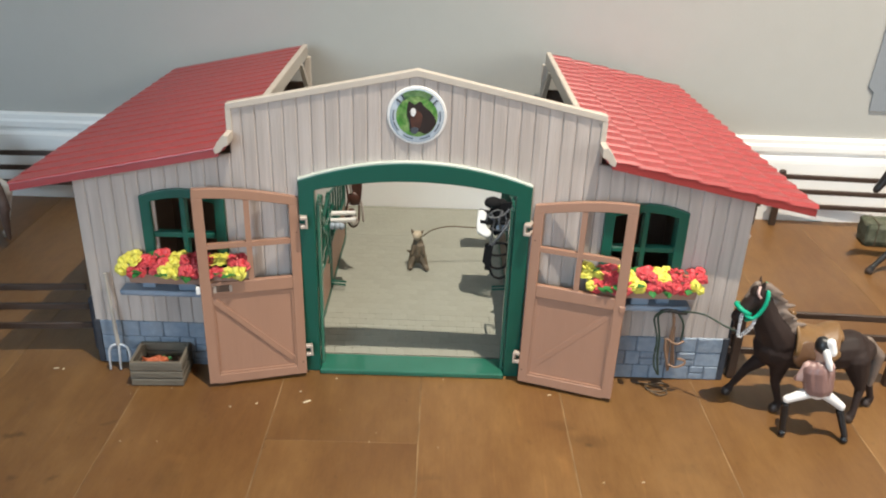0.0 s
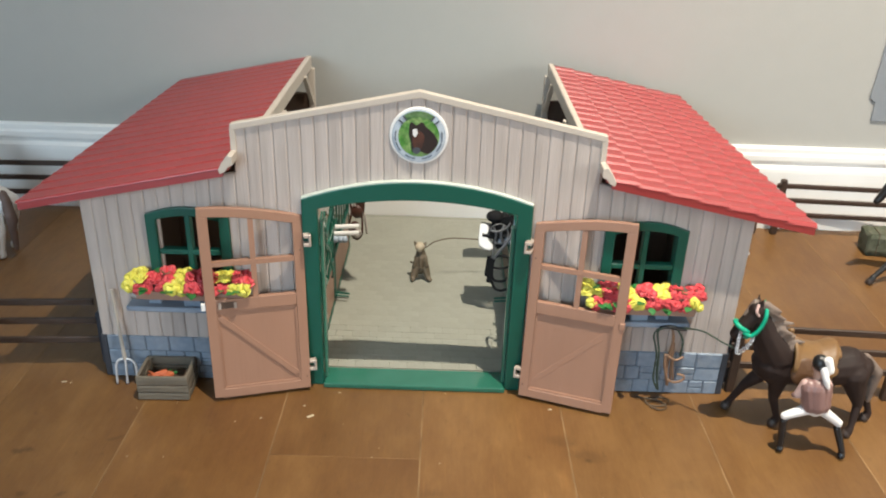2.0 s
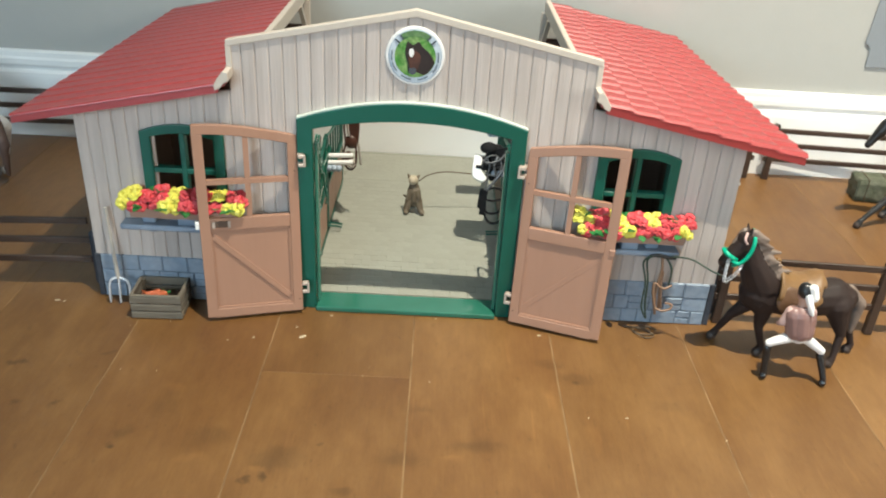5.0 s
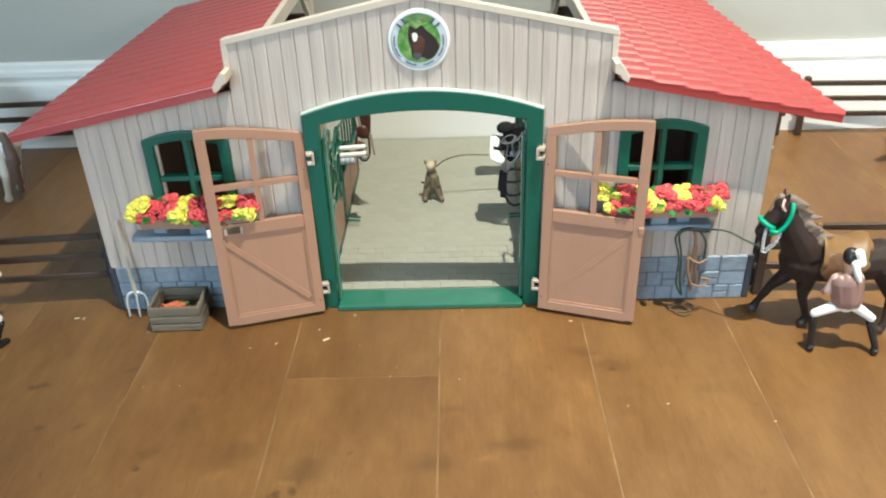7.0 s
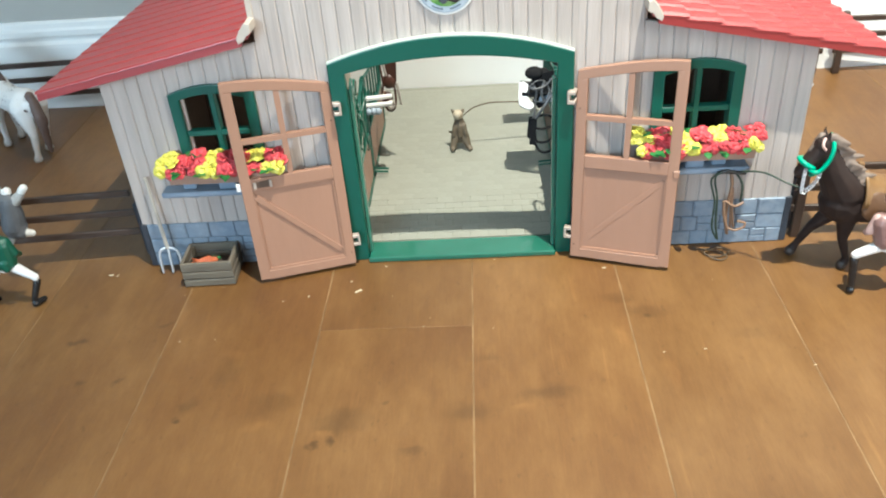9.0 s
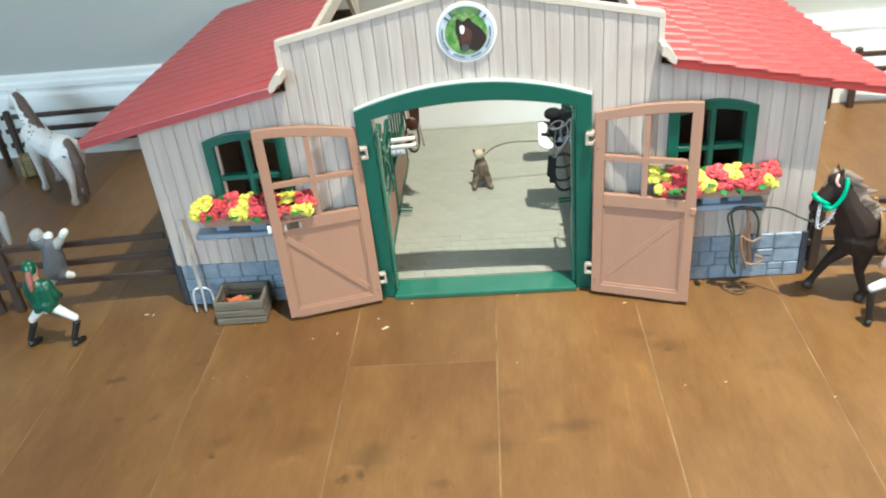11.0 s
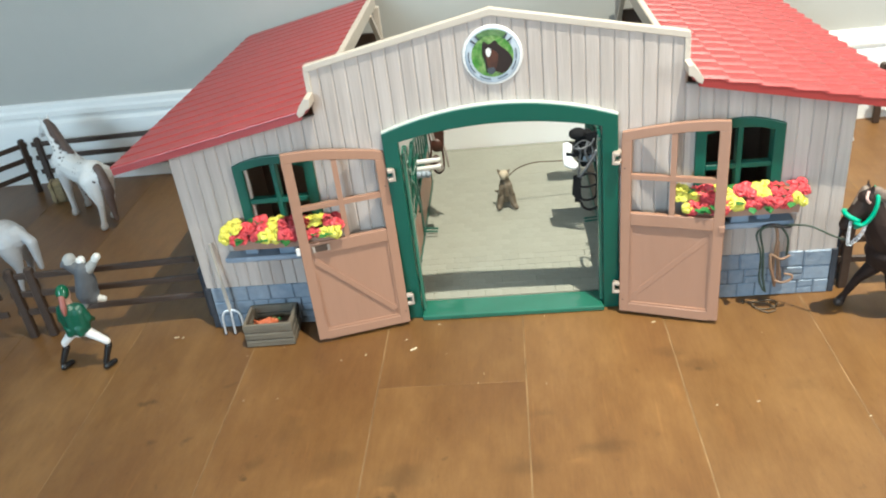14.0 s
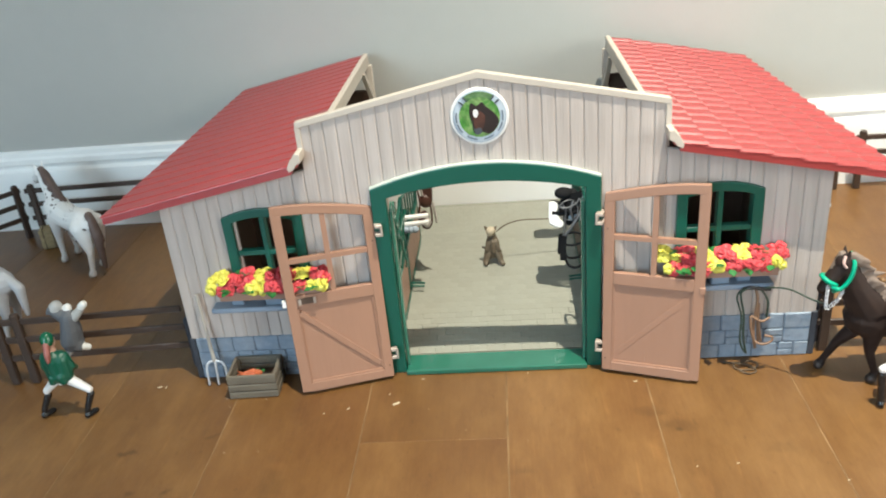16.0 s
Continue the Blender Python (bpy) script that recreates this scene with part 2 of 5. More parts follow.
FORKWOOD = material("grey_fork_handle", (0.396, 0.361, 0.318), 0.5, noise_scale=120, vary=0.1)
BLACK = material("black_plastic", (0.012, 0.012, 0.013), 0.35, vary=0.15)
WHITE = material("white_plastic", (0.78, 0.77, 0.75), 0.35, vary=0.04)
LEATHER = material("tan_leather", (0.180, 0.098, 0.034), 0.5, noise_scale=140, vary=0.18, bump=0.2, second=(0.140, 0.068, 0.024), second_scale=60, second_amount=0.5)
FLAP = material("brown_leather_flap", (0.098, 0.045, 0.018), 0.5, noise_scale=140, vary=0.2, bump=0.25, second=(0.075, 0.034, 0.013), second_scale=60, second_amount=0.5)
STRAP = material("tan_strap", (0.205, 0.120, 0.072), 0.5, vary=0.15)
HALTER = material("bright_green_halter", (0.0043, 0.327, 0.189), 0.4, vary=0.08)
ROPE = material("dark_green_rope", (0.026, 0.047, 0.030), 0.6, vary=0.2)
BROWNROPE = material("brown_rope", (0.086, 0.056, 0.030), 0.6, vary=0.2)
COAT_D = material("dark_bay_coat", (0.022, 0.0135, 0.0115), 0.62, noise_scale=60, vary=0.25, second=(0.036, 0.022, 0.017), second_scale=30, second_amount=0.5, bump=0.15,
                  spec=0.25)
COAT_B = material("black_coat", (0.012, 0.011, 0.011), 0.4, vary=0.2)
COAT_G = material("pale_grey_coat", (0.447, 0.447, 0.456), 0.5, noise_scale=60, vary=0.12, second=(0.310, 0.310, 0.327), second_scale=35, second_amount=0.5)
MANE = material("grey_brown_mane", (0.172, 0.129, 0.103), 0.55, noise_scale=120, vary=0.3, bump=0.4)
HOOF = material("dark_hoof", (0.043, 0.030, 0.024), 0.5, vary=0.2)
PALEHOOF = material("pale_hoof", (0.473, 0.413, 0.361), 0.5, vary=0.1)
FUR_G = material("grey_fur", (0.100, 0.106, 0.118), 0.6, noise_scale=120, vary=0.2, bump=0.4)
FUR_W = material("white_fur", (0.70, 0.69, 0.66), 0.6, noise_scale=120, vary=0.1, bump=0.3)
FUR_L2 = material("pale_grey_fur", (0.36, 0.36, 0.35), 0.6, noise_scale=120, vary=0.2, bump=0.4)
FUR_B = material("brown_grey_fur", (0.129, 0.099, 0.065), 0.6, noise_scale=120, vary=0.3, bump=0.4)
FUR_L = material("cream_fur", (0.430, 0.361, 0.258), 0.6, noise_scale=120, vary=0.15)
SKIN = material("figurine_face_paint", (0.516, 0.310, 0.232), 0.5, vary=0.05)
JACKET = material("green_jacket_paint", (0.0045, 0.080, 0.046), 0.35, vary=0.12, bump=0.2)
HELMET = material("green_helmet_paint", (0.0055, 0.098, 0.046), 0.25, vary=0.05)
BREECHES = material("white_breeches_paint", (0.74, 0.72, 0.70), 0.45, vary=0.05)
BOOT = material("black_boot_paint", (0.012, 0.012, 0.013), 0.25, vary=0.1)
VEST = material("dusty_mauve_vest_paint", (0.224, 0.129, 0.116), 0.35, vary=0.12, bump=0.2)
SLEEVE = material("pale_pink_sleeve_paint", (0.533, 0.361, 0.327), 0.5, vary=0.06)
HAIR_R = material("red_brown_hair_paint", (0.30, 0.105, 0.085), 0.5, vary=0.15)
HAY = material("dry_hay", (0.344, 0.258, 0.138), 0.8, noise_scale=200, vary=0.35, bump=0.9, bump_scale=160, second=(0.224, 0.163, 0.086), second_scale=90, second_amount=0.6)
GREENHAY = material("dark_green_hay", (0.065, 0.073, 0.043), 0.8, noise_scale=200, vary=0.4, bump=0.9, bump_scale=160, second=(0.120, 0.120, 0.086), second_scale=70,
                    second_amount=0.6)
# pale brown base showing between the floor boards, with darker stretches
SEAM = material("pale_floor_seam", (0.24, 0.146, 0.064), 0.7, vary=0.2, noise_scale=60, second=(0.10, 0.055, 0.02), second_scale=22, second_amount=0.85)
CRUMB = material("pale_wood_crumbs", (0.50, 0.41, 0.28), 0.7)


def spotted_material():
    """White coat with small dark spots and a brown flush."""
    m = bpy.data.materials.new("spotted_coat")
    m.use_nodes = True
    n, l = m.node_tree.nodes, m.node_tree.links
    b = n["Principled BSDF"]
    b.inputs["Roughness"].default_value = 0.5
    co = n.new("ShaderNodeTexCoord")
    v = n.new("ShaderNodeTexVoronoi")
    v.inputs["Scale"].default_value = 190
    l.new(co.outputs["Object"], v.inputs["Vector"])
    r = n.new("ShaderNodeValToRGB")
    r.color_ramp.elements[0].position, r.color_ramp.elements[0].color = 0.22, (0.10, 0.07, 0.06, 1)
    r.color_ramp.elements[1].position, r.color_ramp.elements[1].color = 0.30, (0.80, 0.78, 0.76, 1)
    l.new(v.outputs["Distance"], r.inputs[0])
    big = n.new("ShaderNodeTexNoise")
    big.inputs["Scale"].default_value = 28
    l.new(co.outputs["Object"], big.inputs["Vector"])
    gate = n.new("ShaderNodeMapRange")
    gate.inputs["From Min"].default_value, gate.inputs["From Max"].default_value = 0.48, 0.56
    l.new(big.outputs["Fac"], gate.inputs["Value"])
    mix = n.new("ShaderNodeMix")
    mix.data_type = "RGBA"
    mix.inputs["A"].default_value = (0.80, 0.78, 0.76, 1)
    l.new(gate.outputs[0], mix.inputs["Factor"])
    l.new(r.outputs[0], mix.inputs["B"])
    l.new(mix.outputs["Result"], b.inputs["Base Color"])
    return m


SPOT = spotted_material()

# ---- mesh helpers ----


def box(bm, x0, x1, y0, y1, z0, z1, bevel=0.0, m=None):
    made = bmesh.ops.create_cube(bm, size=1.0)["verts"]
    for v in made:
        v.co = Vector(((x0 + x1) / 2 + v.co.x * (x1 - x0), (y0 + y1) / 2 + v.co.y * (y1 - y0), (z0 + z1) / 2 + v.co.z * (z1 - z0)))
    if bevel:
        edges = list({e for v in made for e in v.link_edges})
        made = [v for v in bmesh.ops.bevel(bm, geom=edges, offset=bevel, segments=1, affect="EDGES", profile=0.5)["verts"]]
    if m is not None:
        bmesh.ops.transform(bm, matrix=m, verts=made)
    return bm


def prism(bm, pts, y0, y1, axis="y"):
    """A plate from an outline in (x, z), from y0 to y1; axis "x": an outline in (y, z), from x = y0 to y1."""
    put = (lambda a, b, c: (a, c, b)) if axis == "y" else (lambda a, b, c: (c, a, b))
    if axis == "z":
        put = lambda a, b, c: (a, b, c)  # noqa: E731
    front = [bm.verts.new(put(a, b, y0)) for a, b in pts]
    back = [bm.verts.new(put(a, b, y1)) for a, b in pts]
    bm.faces.new(front)
    bm.faces.new(back[::-1])
    for i in range(len(pts)):
        j = (i + 1) % len(pts)
        bm.faces.new((front[j], front[i], back[i], back[j]))
    bmesh.ops.recalc_face_normals(bm, faces=bm.faces)
    return bm


def rod(bm, a, b, r0, r1=None, sides=10):
    a, b = Vector(a), Vector(b)
    r1 = r0 if r1 is None else r1
    turn = (b - a).to_track_quat("Z", "Y").to_matrix().to_4x4()
    bmesh.ops.create_cone(bm, cap_ends=True, segments=sides, radius1=r0, radius2=r1, depth=(b - a).length,
                          matrix=Matrix.Translation((a + b) / 2) @ turn)
    return bm


def ball(bm, c, r, sx=1, sy=1, sz=1, seg=12):
    bmesh.ops.create_uvsphere(bm, u_segments=seg, v_segments=max(6, seg // 2), radius=r,
                              matrix=Matrix.Translation(c) @ Matrix.Diagonal((sx, sy, sz, 1)))
    return bm


def tube(bm, pts, r, sides=7):
    """A round cord along a smooth line through the points."""
    pts = [Vector(p) for p in pts]
    line = []
    for i in range(len(pts) - 1):
        p0, p1, p2, p3 = pts[max(i - 1, 0)], pts[i], pts[i + 1], pts[min(i + 2, len(pts) - 1)]
        for k in range(6):
            t = k / 6
            line.append(0.5 * (2 * p1 + (p2 - p0) * t + (2 * p0 - 5 * p1 + 4 * p2 - p3) * t * t + (3 * p1 - p0 - 3 * p2 + p3) * t ** 3))
    line.append(pts[-1])
    rings = []
    for i, p in enumerate(line):
        d = (line[min(i + 1, len(line) - 1)] - line[max(i - 1, 0)]).normalized()
        s = d.cross(Vector((0, 0, 1)))
        s = s.normalized() if s.length > 1e-3 else Vector((1, 0, 0))
        u = s.cross(d)
        rings.append([bm.verts.new(p + r * (math.cos(a) * s + math.sin(a) * u)) for a in (k * math.tau / sides for k in range(sides))])
    for a, b in zip(rings, rings[1:]):
        for k in range(sides):
            bm.faces.new((a[k], a[(k + 1) % sides], b[(k + 1) % sides], b[k]))
    bm.faces.new(rings[0][::-1])
    bm.faces.new(rings[-1])
    bmesh.ops.recalc_face_normals(bm, faces=bm.faces)
    return bm


def mesh_of(name, bm, mat, smooth=False):
    me = bpy.data.meshes.new(name)
    bm.to_mesh(me)
    bm.free()
    me.materials.append(mat)
    if smooth:
        me.shade_smooth()
    return me


def part(name, bm, mat, parent=None, label="", smooth=False):
    """Links a bmesh as one mesh object under a thing or a part."""
    ob = new(name, mesh_of(name, bm, mat, smooth))
    ob.parent = parent
    return tagged(ob, label)


def soften(ob, width=0.0006):
    """Rounds the hard edges of a moulded plastic part."""
    bev = ob.modifiers.new("rounded", "BEVEL")
    bev.width, bev.segments, bev.limit_method, bev.angle_limit = width, 2, "ANGLE", radians(40)
    return ob


def piece(name, me, parent, m=None):
    ob = new(name, me)
    ob.parent = parent
    if m is not None:
        ob.matrix_basis = m
    return ob


def thing(name, place, label, category, group="", kind="", turn=0):
    ob = new(name)
    ob.empty_display_size = 0.01
    ob.matrix_basis = pose(*place, 0, 0, turn)
    return tagged(ob, label, category, group, kind)


def structure(name, bm, mat, label, category):
    return tagged(part(name, bm, mat), label, category, kind="structure")


def B():
    return bmesh.new()


def figurine(name, prims, m, label, category, voxel=0.0011, smooth=6):
    """One closed mesh from tapered capsules (a, ra, b, rb, material), each face painted by the capsule nearest to it."""
    bm = B()
    for a, ra, b, rb, _ in prims:
        a, b = Vector(a), Vector(b)
        ball(bm, a, ra, seg=12)
        if (b - a).length > 1e-5:
            ball(bm, b, rb, seg=12)
            rod(bm, a, b, ra, rb, 12)
    me = bpy.data.meshes.new(name)
    bm.to_mesh(me)
    bm.free()
    raw = bpy.data.objects.new("raw", me)
    scene.collection.objects.link(raw)
    mod = raw.modifiers.new("skin", "REMESH")
    mod.mode, mod.voxel_size = "VOXEL", voxel
    sm = raw.modifiers.new("soft", "SMOOTH")
    sm.factor, sm.iterations = 0.5, smooth
    deps = bpy.context.evaluated_depsgraph_get()
    out = bpy.data.meshes.new_from_object(raw.evaluated_get(deps))
    bpy.data.objects.remove(raw)
    mats = list(dict.fromkeys(p[4] for p in prims))
    out.materials.clear()
    for mt in mats:
        out.materials.append(mt)
    c = np.empty(len(out.polygons) * 3)
    out.polygons.foreach_get("center", c)
    c = c.reshape(-1, 3)
    best, which = np.full(len(c), 1e9), np.zeros(len(c), np.int32)
    for a, ra, b, rb, mt in prims:
        a, b = np.array(a, float), np.array(b, float)
        d = b - a
        t = np.clip((c - a) @ d / max(d @ d, 1e-12), 0, 1)
        dist = np.linalg.norm(c - a - t[:, None] * d, axis=1) - (ra + (rb - ra) * t)
        near = dist < best
        best[near], which[near] = dist[near], mats.index(mt)
    out.polygons.foreach_set("material_index", which)
    out.shade_smooth()
    out.name = name
    ob = new(name, out)
    ob.matrix_basis = m
    return tagged(ob, label, category)

# ---- room ----
PLANK = 0.1283
floor = structure("floor", box(B(), ROOM_X0, ROOM_X1, ROOM_Y0, WALL_Y, -0.03, -0.0002), SEAM, "stained brown wood board floor with pale seams", "floor")
structure("wall_north", box(B(), ROOM_X0 - 0.1, ROOM_X1 + 0.12, WALL_Y, WALL_Y + 0.12, -0.03, ROOM_H), WALL, "smooth grey painted wall", "wall")
structure("wall_west", box(B(), ROOM_X0 - 0.1, ROOM_X0, ROOM_Y0, WALL_Y, -0.03, ROOM_H), WALL, "smooth grey painted wall", "wall")
# east and south walls, cut open for the two added fill lights
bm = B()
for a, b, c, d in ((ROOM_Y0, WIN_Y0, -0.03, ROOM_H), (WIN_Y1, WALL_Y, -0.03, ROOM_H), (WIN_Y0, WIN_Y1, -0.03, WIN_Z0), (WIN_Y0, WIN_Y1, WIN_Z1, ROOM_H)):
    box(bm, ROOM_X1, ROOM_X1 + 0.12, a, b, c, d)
structure("wall_east", bm, WALL, "smooth grey painted wall with an added opening for a fill light", "wall")
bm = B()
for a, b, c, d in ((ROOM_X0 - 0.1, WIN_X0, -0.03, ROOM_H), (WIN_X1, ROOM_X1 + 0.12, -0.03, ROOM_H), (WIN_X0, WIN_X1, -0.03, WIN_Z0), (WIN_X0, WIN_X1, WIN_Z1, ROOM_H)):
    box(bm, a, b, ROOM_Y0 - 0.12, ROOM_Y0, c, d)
structure("wall_south", bm, WALL, "smooth grey painted wall with an added opening for a fill light", "wall")
structure("ceiling", box(B(), ROOM_X0 - 0.1, ROOM_X1 + 0.12, ROOM_Y0 - 0.12, WALL_Y + 0.12, ROOM_H, ROOM_H + 0.1), CEIL, "plain white ceiling", "ceiling")


def baseboard(name, x0, x1):
    """A tall board with a stepped and rounded cap."""
    y = WALL_Y
    outline = [(y, 0.0), (y, 0.119), (y - 0.004, 0.119), (y - 0.0065, 0.1165), (y - 0.0065, 0.110), (y - 0.0085, 0.107), (y - 0.0085, 0.100), (y - 0.006, 0.096),
               (y - 0.006, 0.093), (y - 0.010, 0.089), (y - 0.0105, 0.084), (y - 0.0105, 0.0)]
    return structure(name, prism(B(), outline, x0, x1, "x"), TRIM, "tall white baseboard with a stepped moulded cap", "baseboard")


baseboard("baseboard", ROOM_X0, ROOM_X1)
# a shadow cast on the wall, painted as a thin blue-grey panel
hanging = thing("wall_shade_panel", (0.583, WALL_Y, 0.158), "flat blue-grey panel standing in for a shadow on the wall", "wall hanging")
WALL_SHADE = material("blue_grey_wall_shade", (0.235, 0.255, 0.275), 0.85, noise_scale=300, vary=0.05, bump=0.2, bump_scale=400, second_scale=12, second_amount=0.3)
bm = B()
prism(bm, [(0.009, 0.0), (0.26, 0.0), (0.26, 0.46), (0.014, 0.46), (0.002, 0.075), (0.0, 0.032), (0.008, 0.026)], -0.0025, -0.0005)
soften(part("cloth", bm, WALL_SHADE, hanging), 0.0006)
lamp = thing("ceiling_lamp", (LAMP[0], LAMP[1], ROOM_H), "round flush ceiling lamp with a white rim", "lamp")
bm = B()
bmesh.ops.create_cone(bm, cap_ends=True, segments=40, radius1=0.10, radius2=0.115, depth=0.05, matrix=Matrix.Translation((0, 0, -0.025)))
part("rim", bm, TRIM, lamp, smooth=False)
glow = material("lamp_diffuser", (0.8, 0.78, 0.74), 0.4)
glow.node_tree.nodes["Principled BSDF"].inputs["Emission Color"].default_value = (1.0, 0.85, 0.665, 1)
glow.node_tree.nodes["Principled BSDF"].inputs["Emission Strength"].default_value = 3.0
bm = B()
ball(bm, (0, 0, -0.045), 0.092, sz=0.16, seg=32)
part("diffuser", bm, glow, lamp, "glowing white glass diffuser", True)

# ---- toy barn ----
barn = thing("toy_barn", (0, 0, 0), "grey-beige plastic toy horse barn with red roofs and open brown doors", "toy barn")
HALF, GAB, GAB_Z, APEX_Z = 0.2955, 0.1558, 0.2560, 0.2887
STONE_Z, STONE_X = 0.0458, 0.2915


def roofline(x):
    x = abs(x)
    if x <= GAB:
        return APEX_Z - (APEX_Z - GAB_Z) * x / GAB
    return 0.2150 - (x - GAB) * 0.203


def arch_out(x):
    return 0.2106 - 0.0182 * (x / 0.1) ** 2


def arch_in(x):
    return 0.1940 - 0.0105 * (x / 0.0868) ** 2


WX0, WX1, WIN_B = 0.1662, 0.2378, 0.100


def win_top(x):
    u = (abs(x) - (WX0 + WX1) / 2) / ((WX1 - WX0) / 2)
    return 0.179 - 0.0075 * u * u


# the plate behind the boards: gable over the gateway, the piers and the two wings, each wing with its window cut through
bm = B()
N = 16
for x0, x1, lo in ((-HALF, -WX1, None), (-WX0, -0.098, None), (0.098, WX0, None), (WX1, HALF, None)):
    xs = [x0, x1] if not (x0 < -GAB < x1 or x0 < GAB < x1) else sorted([x0, x1, -GAB if x0 < 0 else GAB])
    for a, b in zip(xs, xs[1:]):
        e = 1e-5
        prism(bm, [(a, 0), (b, 0), (b, roofline(b - e if b > 0 else b - e) - 0.002), (a, roofline(a + e) - 0.002)], 0.0011, 0.0045)
for k in range(N):
    a, b = -0.098 + 0.196 * k / N, -0.098 + 0.196 * (k + 1) / N
    prism(bm, [(a, arch_out(a) - 0.004), (b, arch_out(b) - 0.004), (b, roofline(b) - 0.002), (a, roofline(a) - 0.002)], 0.0011, 0.0045)
for s in (-1, 1):
    for k in range(8):
        a, b = WX0 + (WX1 - WX0) * k / 8, WX0 + (WX1 - WX0) * (k + 1) / 8
        prism(bm, [(s * a, win_top(a) - 0.006), (s * b, win_top(b) - 0.006), (s * b, roofline(b) - 0.002), (s * a, roofline(a) - 0.002)], 0.0011, 0.0045)
    prism(bm, [(s * WX0, 0), (s * WX1, 0), (s * WX1, WIN_B + 0.004), (s * WX0, WIN_B + 0.004)], 0.0011, 0.0045)
facade = part("front_wall", bm, GROOVE, barn, "grey-beige boards over a blue-grey stone base")

# cream boards along the gable and its stepped ends
bm = B()
t = 0.0065
prism(bm, [(-GAB - 0.002, GAB_Z), (0, APEX_Z + 0.0004), (GAB + 0.002, GAB_Z), (GAB + 0.002, GAB_Z - t + 0.001), (0, APEX_Z - t + 0.001), (-GAB - 0.002, GAB_Z - t + 0.001)], -0.0016, 0.006)
for s in (-1, 1):
    box(bm, *sorted((s * (GAB - 0.0025), s * (GAB + 0.0025))), -0.0014, 0.006, 0.226, GAB_Z - 0.003)
soften(part("gable_trim", bm, CREAM, barn, "cream edge trim"))
for s in (-1, 1):
    bm = B()
    prism(bm, [(s * 0.1535, 0.2330), (s * 0.1575, 0.2340), (s * 0.1625, 0.2280), (s * 0.1662, 0.2215), (s * 0.1650, 0.2172), (s * 0.1605, 0.2195), (s * 0.1575, 0.2235),
               (s * 0.1535, 0.2255)], -0.0175, 0.002)
    soften(part("rafter_end", bm, CREAM, barn, "cream rafter end"))

# gateway frame and sill
bm = B()
K = 18
outer = [(-0.1005 + 0.201 * k / K, arch_out(-0.1005 + 0.201 * k / K)) for k in range(K + 1)]
inner = [(-0.0868 + 0.1736 * k / K, arch_in(-0.0868 + 0.1736 * k / K)) for k in range(K + 1)]
for k in range(K):
    prism(bm, [outer[k], outer[k + 1], inner[k + 1], inner[k]], -0.0055, 0.001)
for s in (-1, 1):
    prism(bm, [(s * 0.1005, 0.0), (s * 0.0868, 0.0), (s * 0.0868, arch_in(0.0868)), (s * 0.1005, arch_out(0.1005))], -0.0055, 0.001)
bmesh.ops.remove_doubles(bm, verts=bm.verts, dist=1e-5)
soften(part("gateway_frame", bm, GREEN, barn, "dark green arched gateway frame"), 0.0009)
# highlight along the arch's top edge, painted as a thin pale strip
bm = B()
prism(bm, outer + [(a, z + 0.0011) for a, z in outer[::-1]], -0.0050, 0.001)
part("arch_edge_highlight", bm, material("green_edge_highlight", (0.52, 0.58, 0.52), 0.4), barn, "thin pale line, the lit arch edge put into colour")
bm = B()
box(bm, -0.0866, 0.0866, -0.0080, 0.0195, 0.0, 0.0040, 0.001)
box(bm, -0.0866, 0.0866, -0.0110, -0.0080, 0.0, 0.0055, 0.001)
part("gateway_sill", bm, GLOSSGREEN, barn, "dark green raised sill")
STRIPGREEN = material("pale_green_strip", (0.045, 0.165, 0.115), 0.25, vary=0.1)
for s in (-1, 1):
    part("frame_jamb_strip", box(B(), *sorted((s * 0.0868, s * 0.0835)), 0.001, 0.010, 0.004, 0.168, 0.0008), STRIPGREEN, barn, "pale green inner strip")


def barn_window(s):
    """Arched green window with four openings, its sill hidden by flowers."""
    bm = B()
    w = 0.0082
    def top(x, off):
        return win_top(x) + 0.001 - off
    k = 10
    xo = [WX0 - 0.001 + (WX1 - WX0 + 0.002) * i / k for i in range(k + 1)]
    xi = [WX0 + w + (WX1 - WX0 - 2 * w) * i / k for i in range(k + 1)]
    for i in range(k):
        prism(bm, [(s * xo[i], top(xo[i], 0)), (s * xo[i + 1], top(xo[i + 1], 0)), (s * xi[i + 1], top(xi[i + 1], w)), (s * xi[i], top(xi[i], w))], -0.0035, 0.009)
    for a, b, c in ((xo[0], xi[0], xo[0]), (xi[-1], xo[-1], xo[-1])):
        za, zb = (top(a, 0 if a == c else w), top(b, 0 if b == c else w))
        prism(bm, [(s * a, WIN_B), (s * b, WIN_B), (s * b, zb), (s * a, za)], -0.0035, 0.009)
    prism(bm, [(s * xi[0], WIN_B), (s * xi[-1], WIN_B), (s * xi[-1], WIN_B + w), (s * xi[0], WIN_B + w)], -0.0035, 0.009)
    mid = (WX0 + WX1) / 2
    bmesh.ops.remove_doubles(bm, verts=bm.verts, dist=1e-5)
    frame_ob = soften(part("window", bm, GREEN, barn, "dark green arched window frame with four openings"), 0.0007)
    bm = B()
    box(bm, *sorted((s * (mid - 0.0024), s * (mid + 0.0024))), -0.0025, 0.006, WIN_B + w, win_top(mid) - w + 0.002, 0.0006)
    part("mullion", bm, GREEN, frame_ob)
    bm = B()
    box(bm, *sorted((s * (WX0 + w), s * (WX1 - w))), -0.002, 0.0055, 0.1335, 0.1385, 0.0006)
    part("crossbar", bm, GREEN, frame_ob)


for s in (-1, 1):
    barn_window(s)

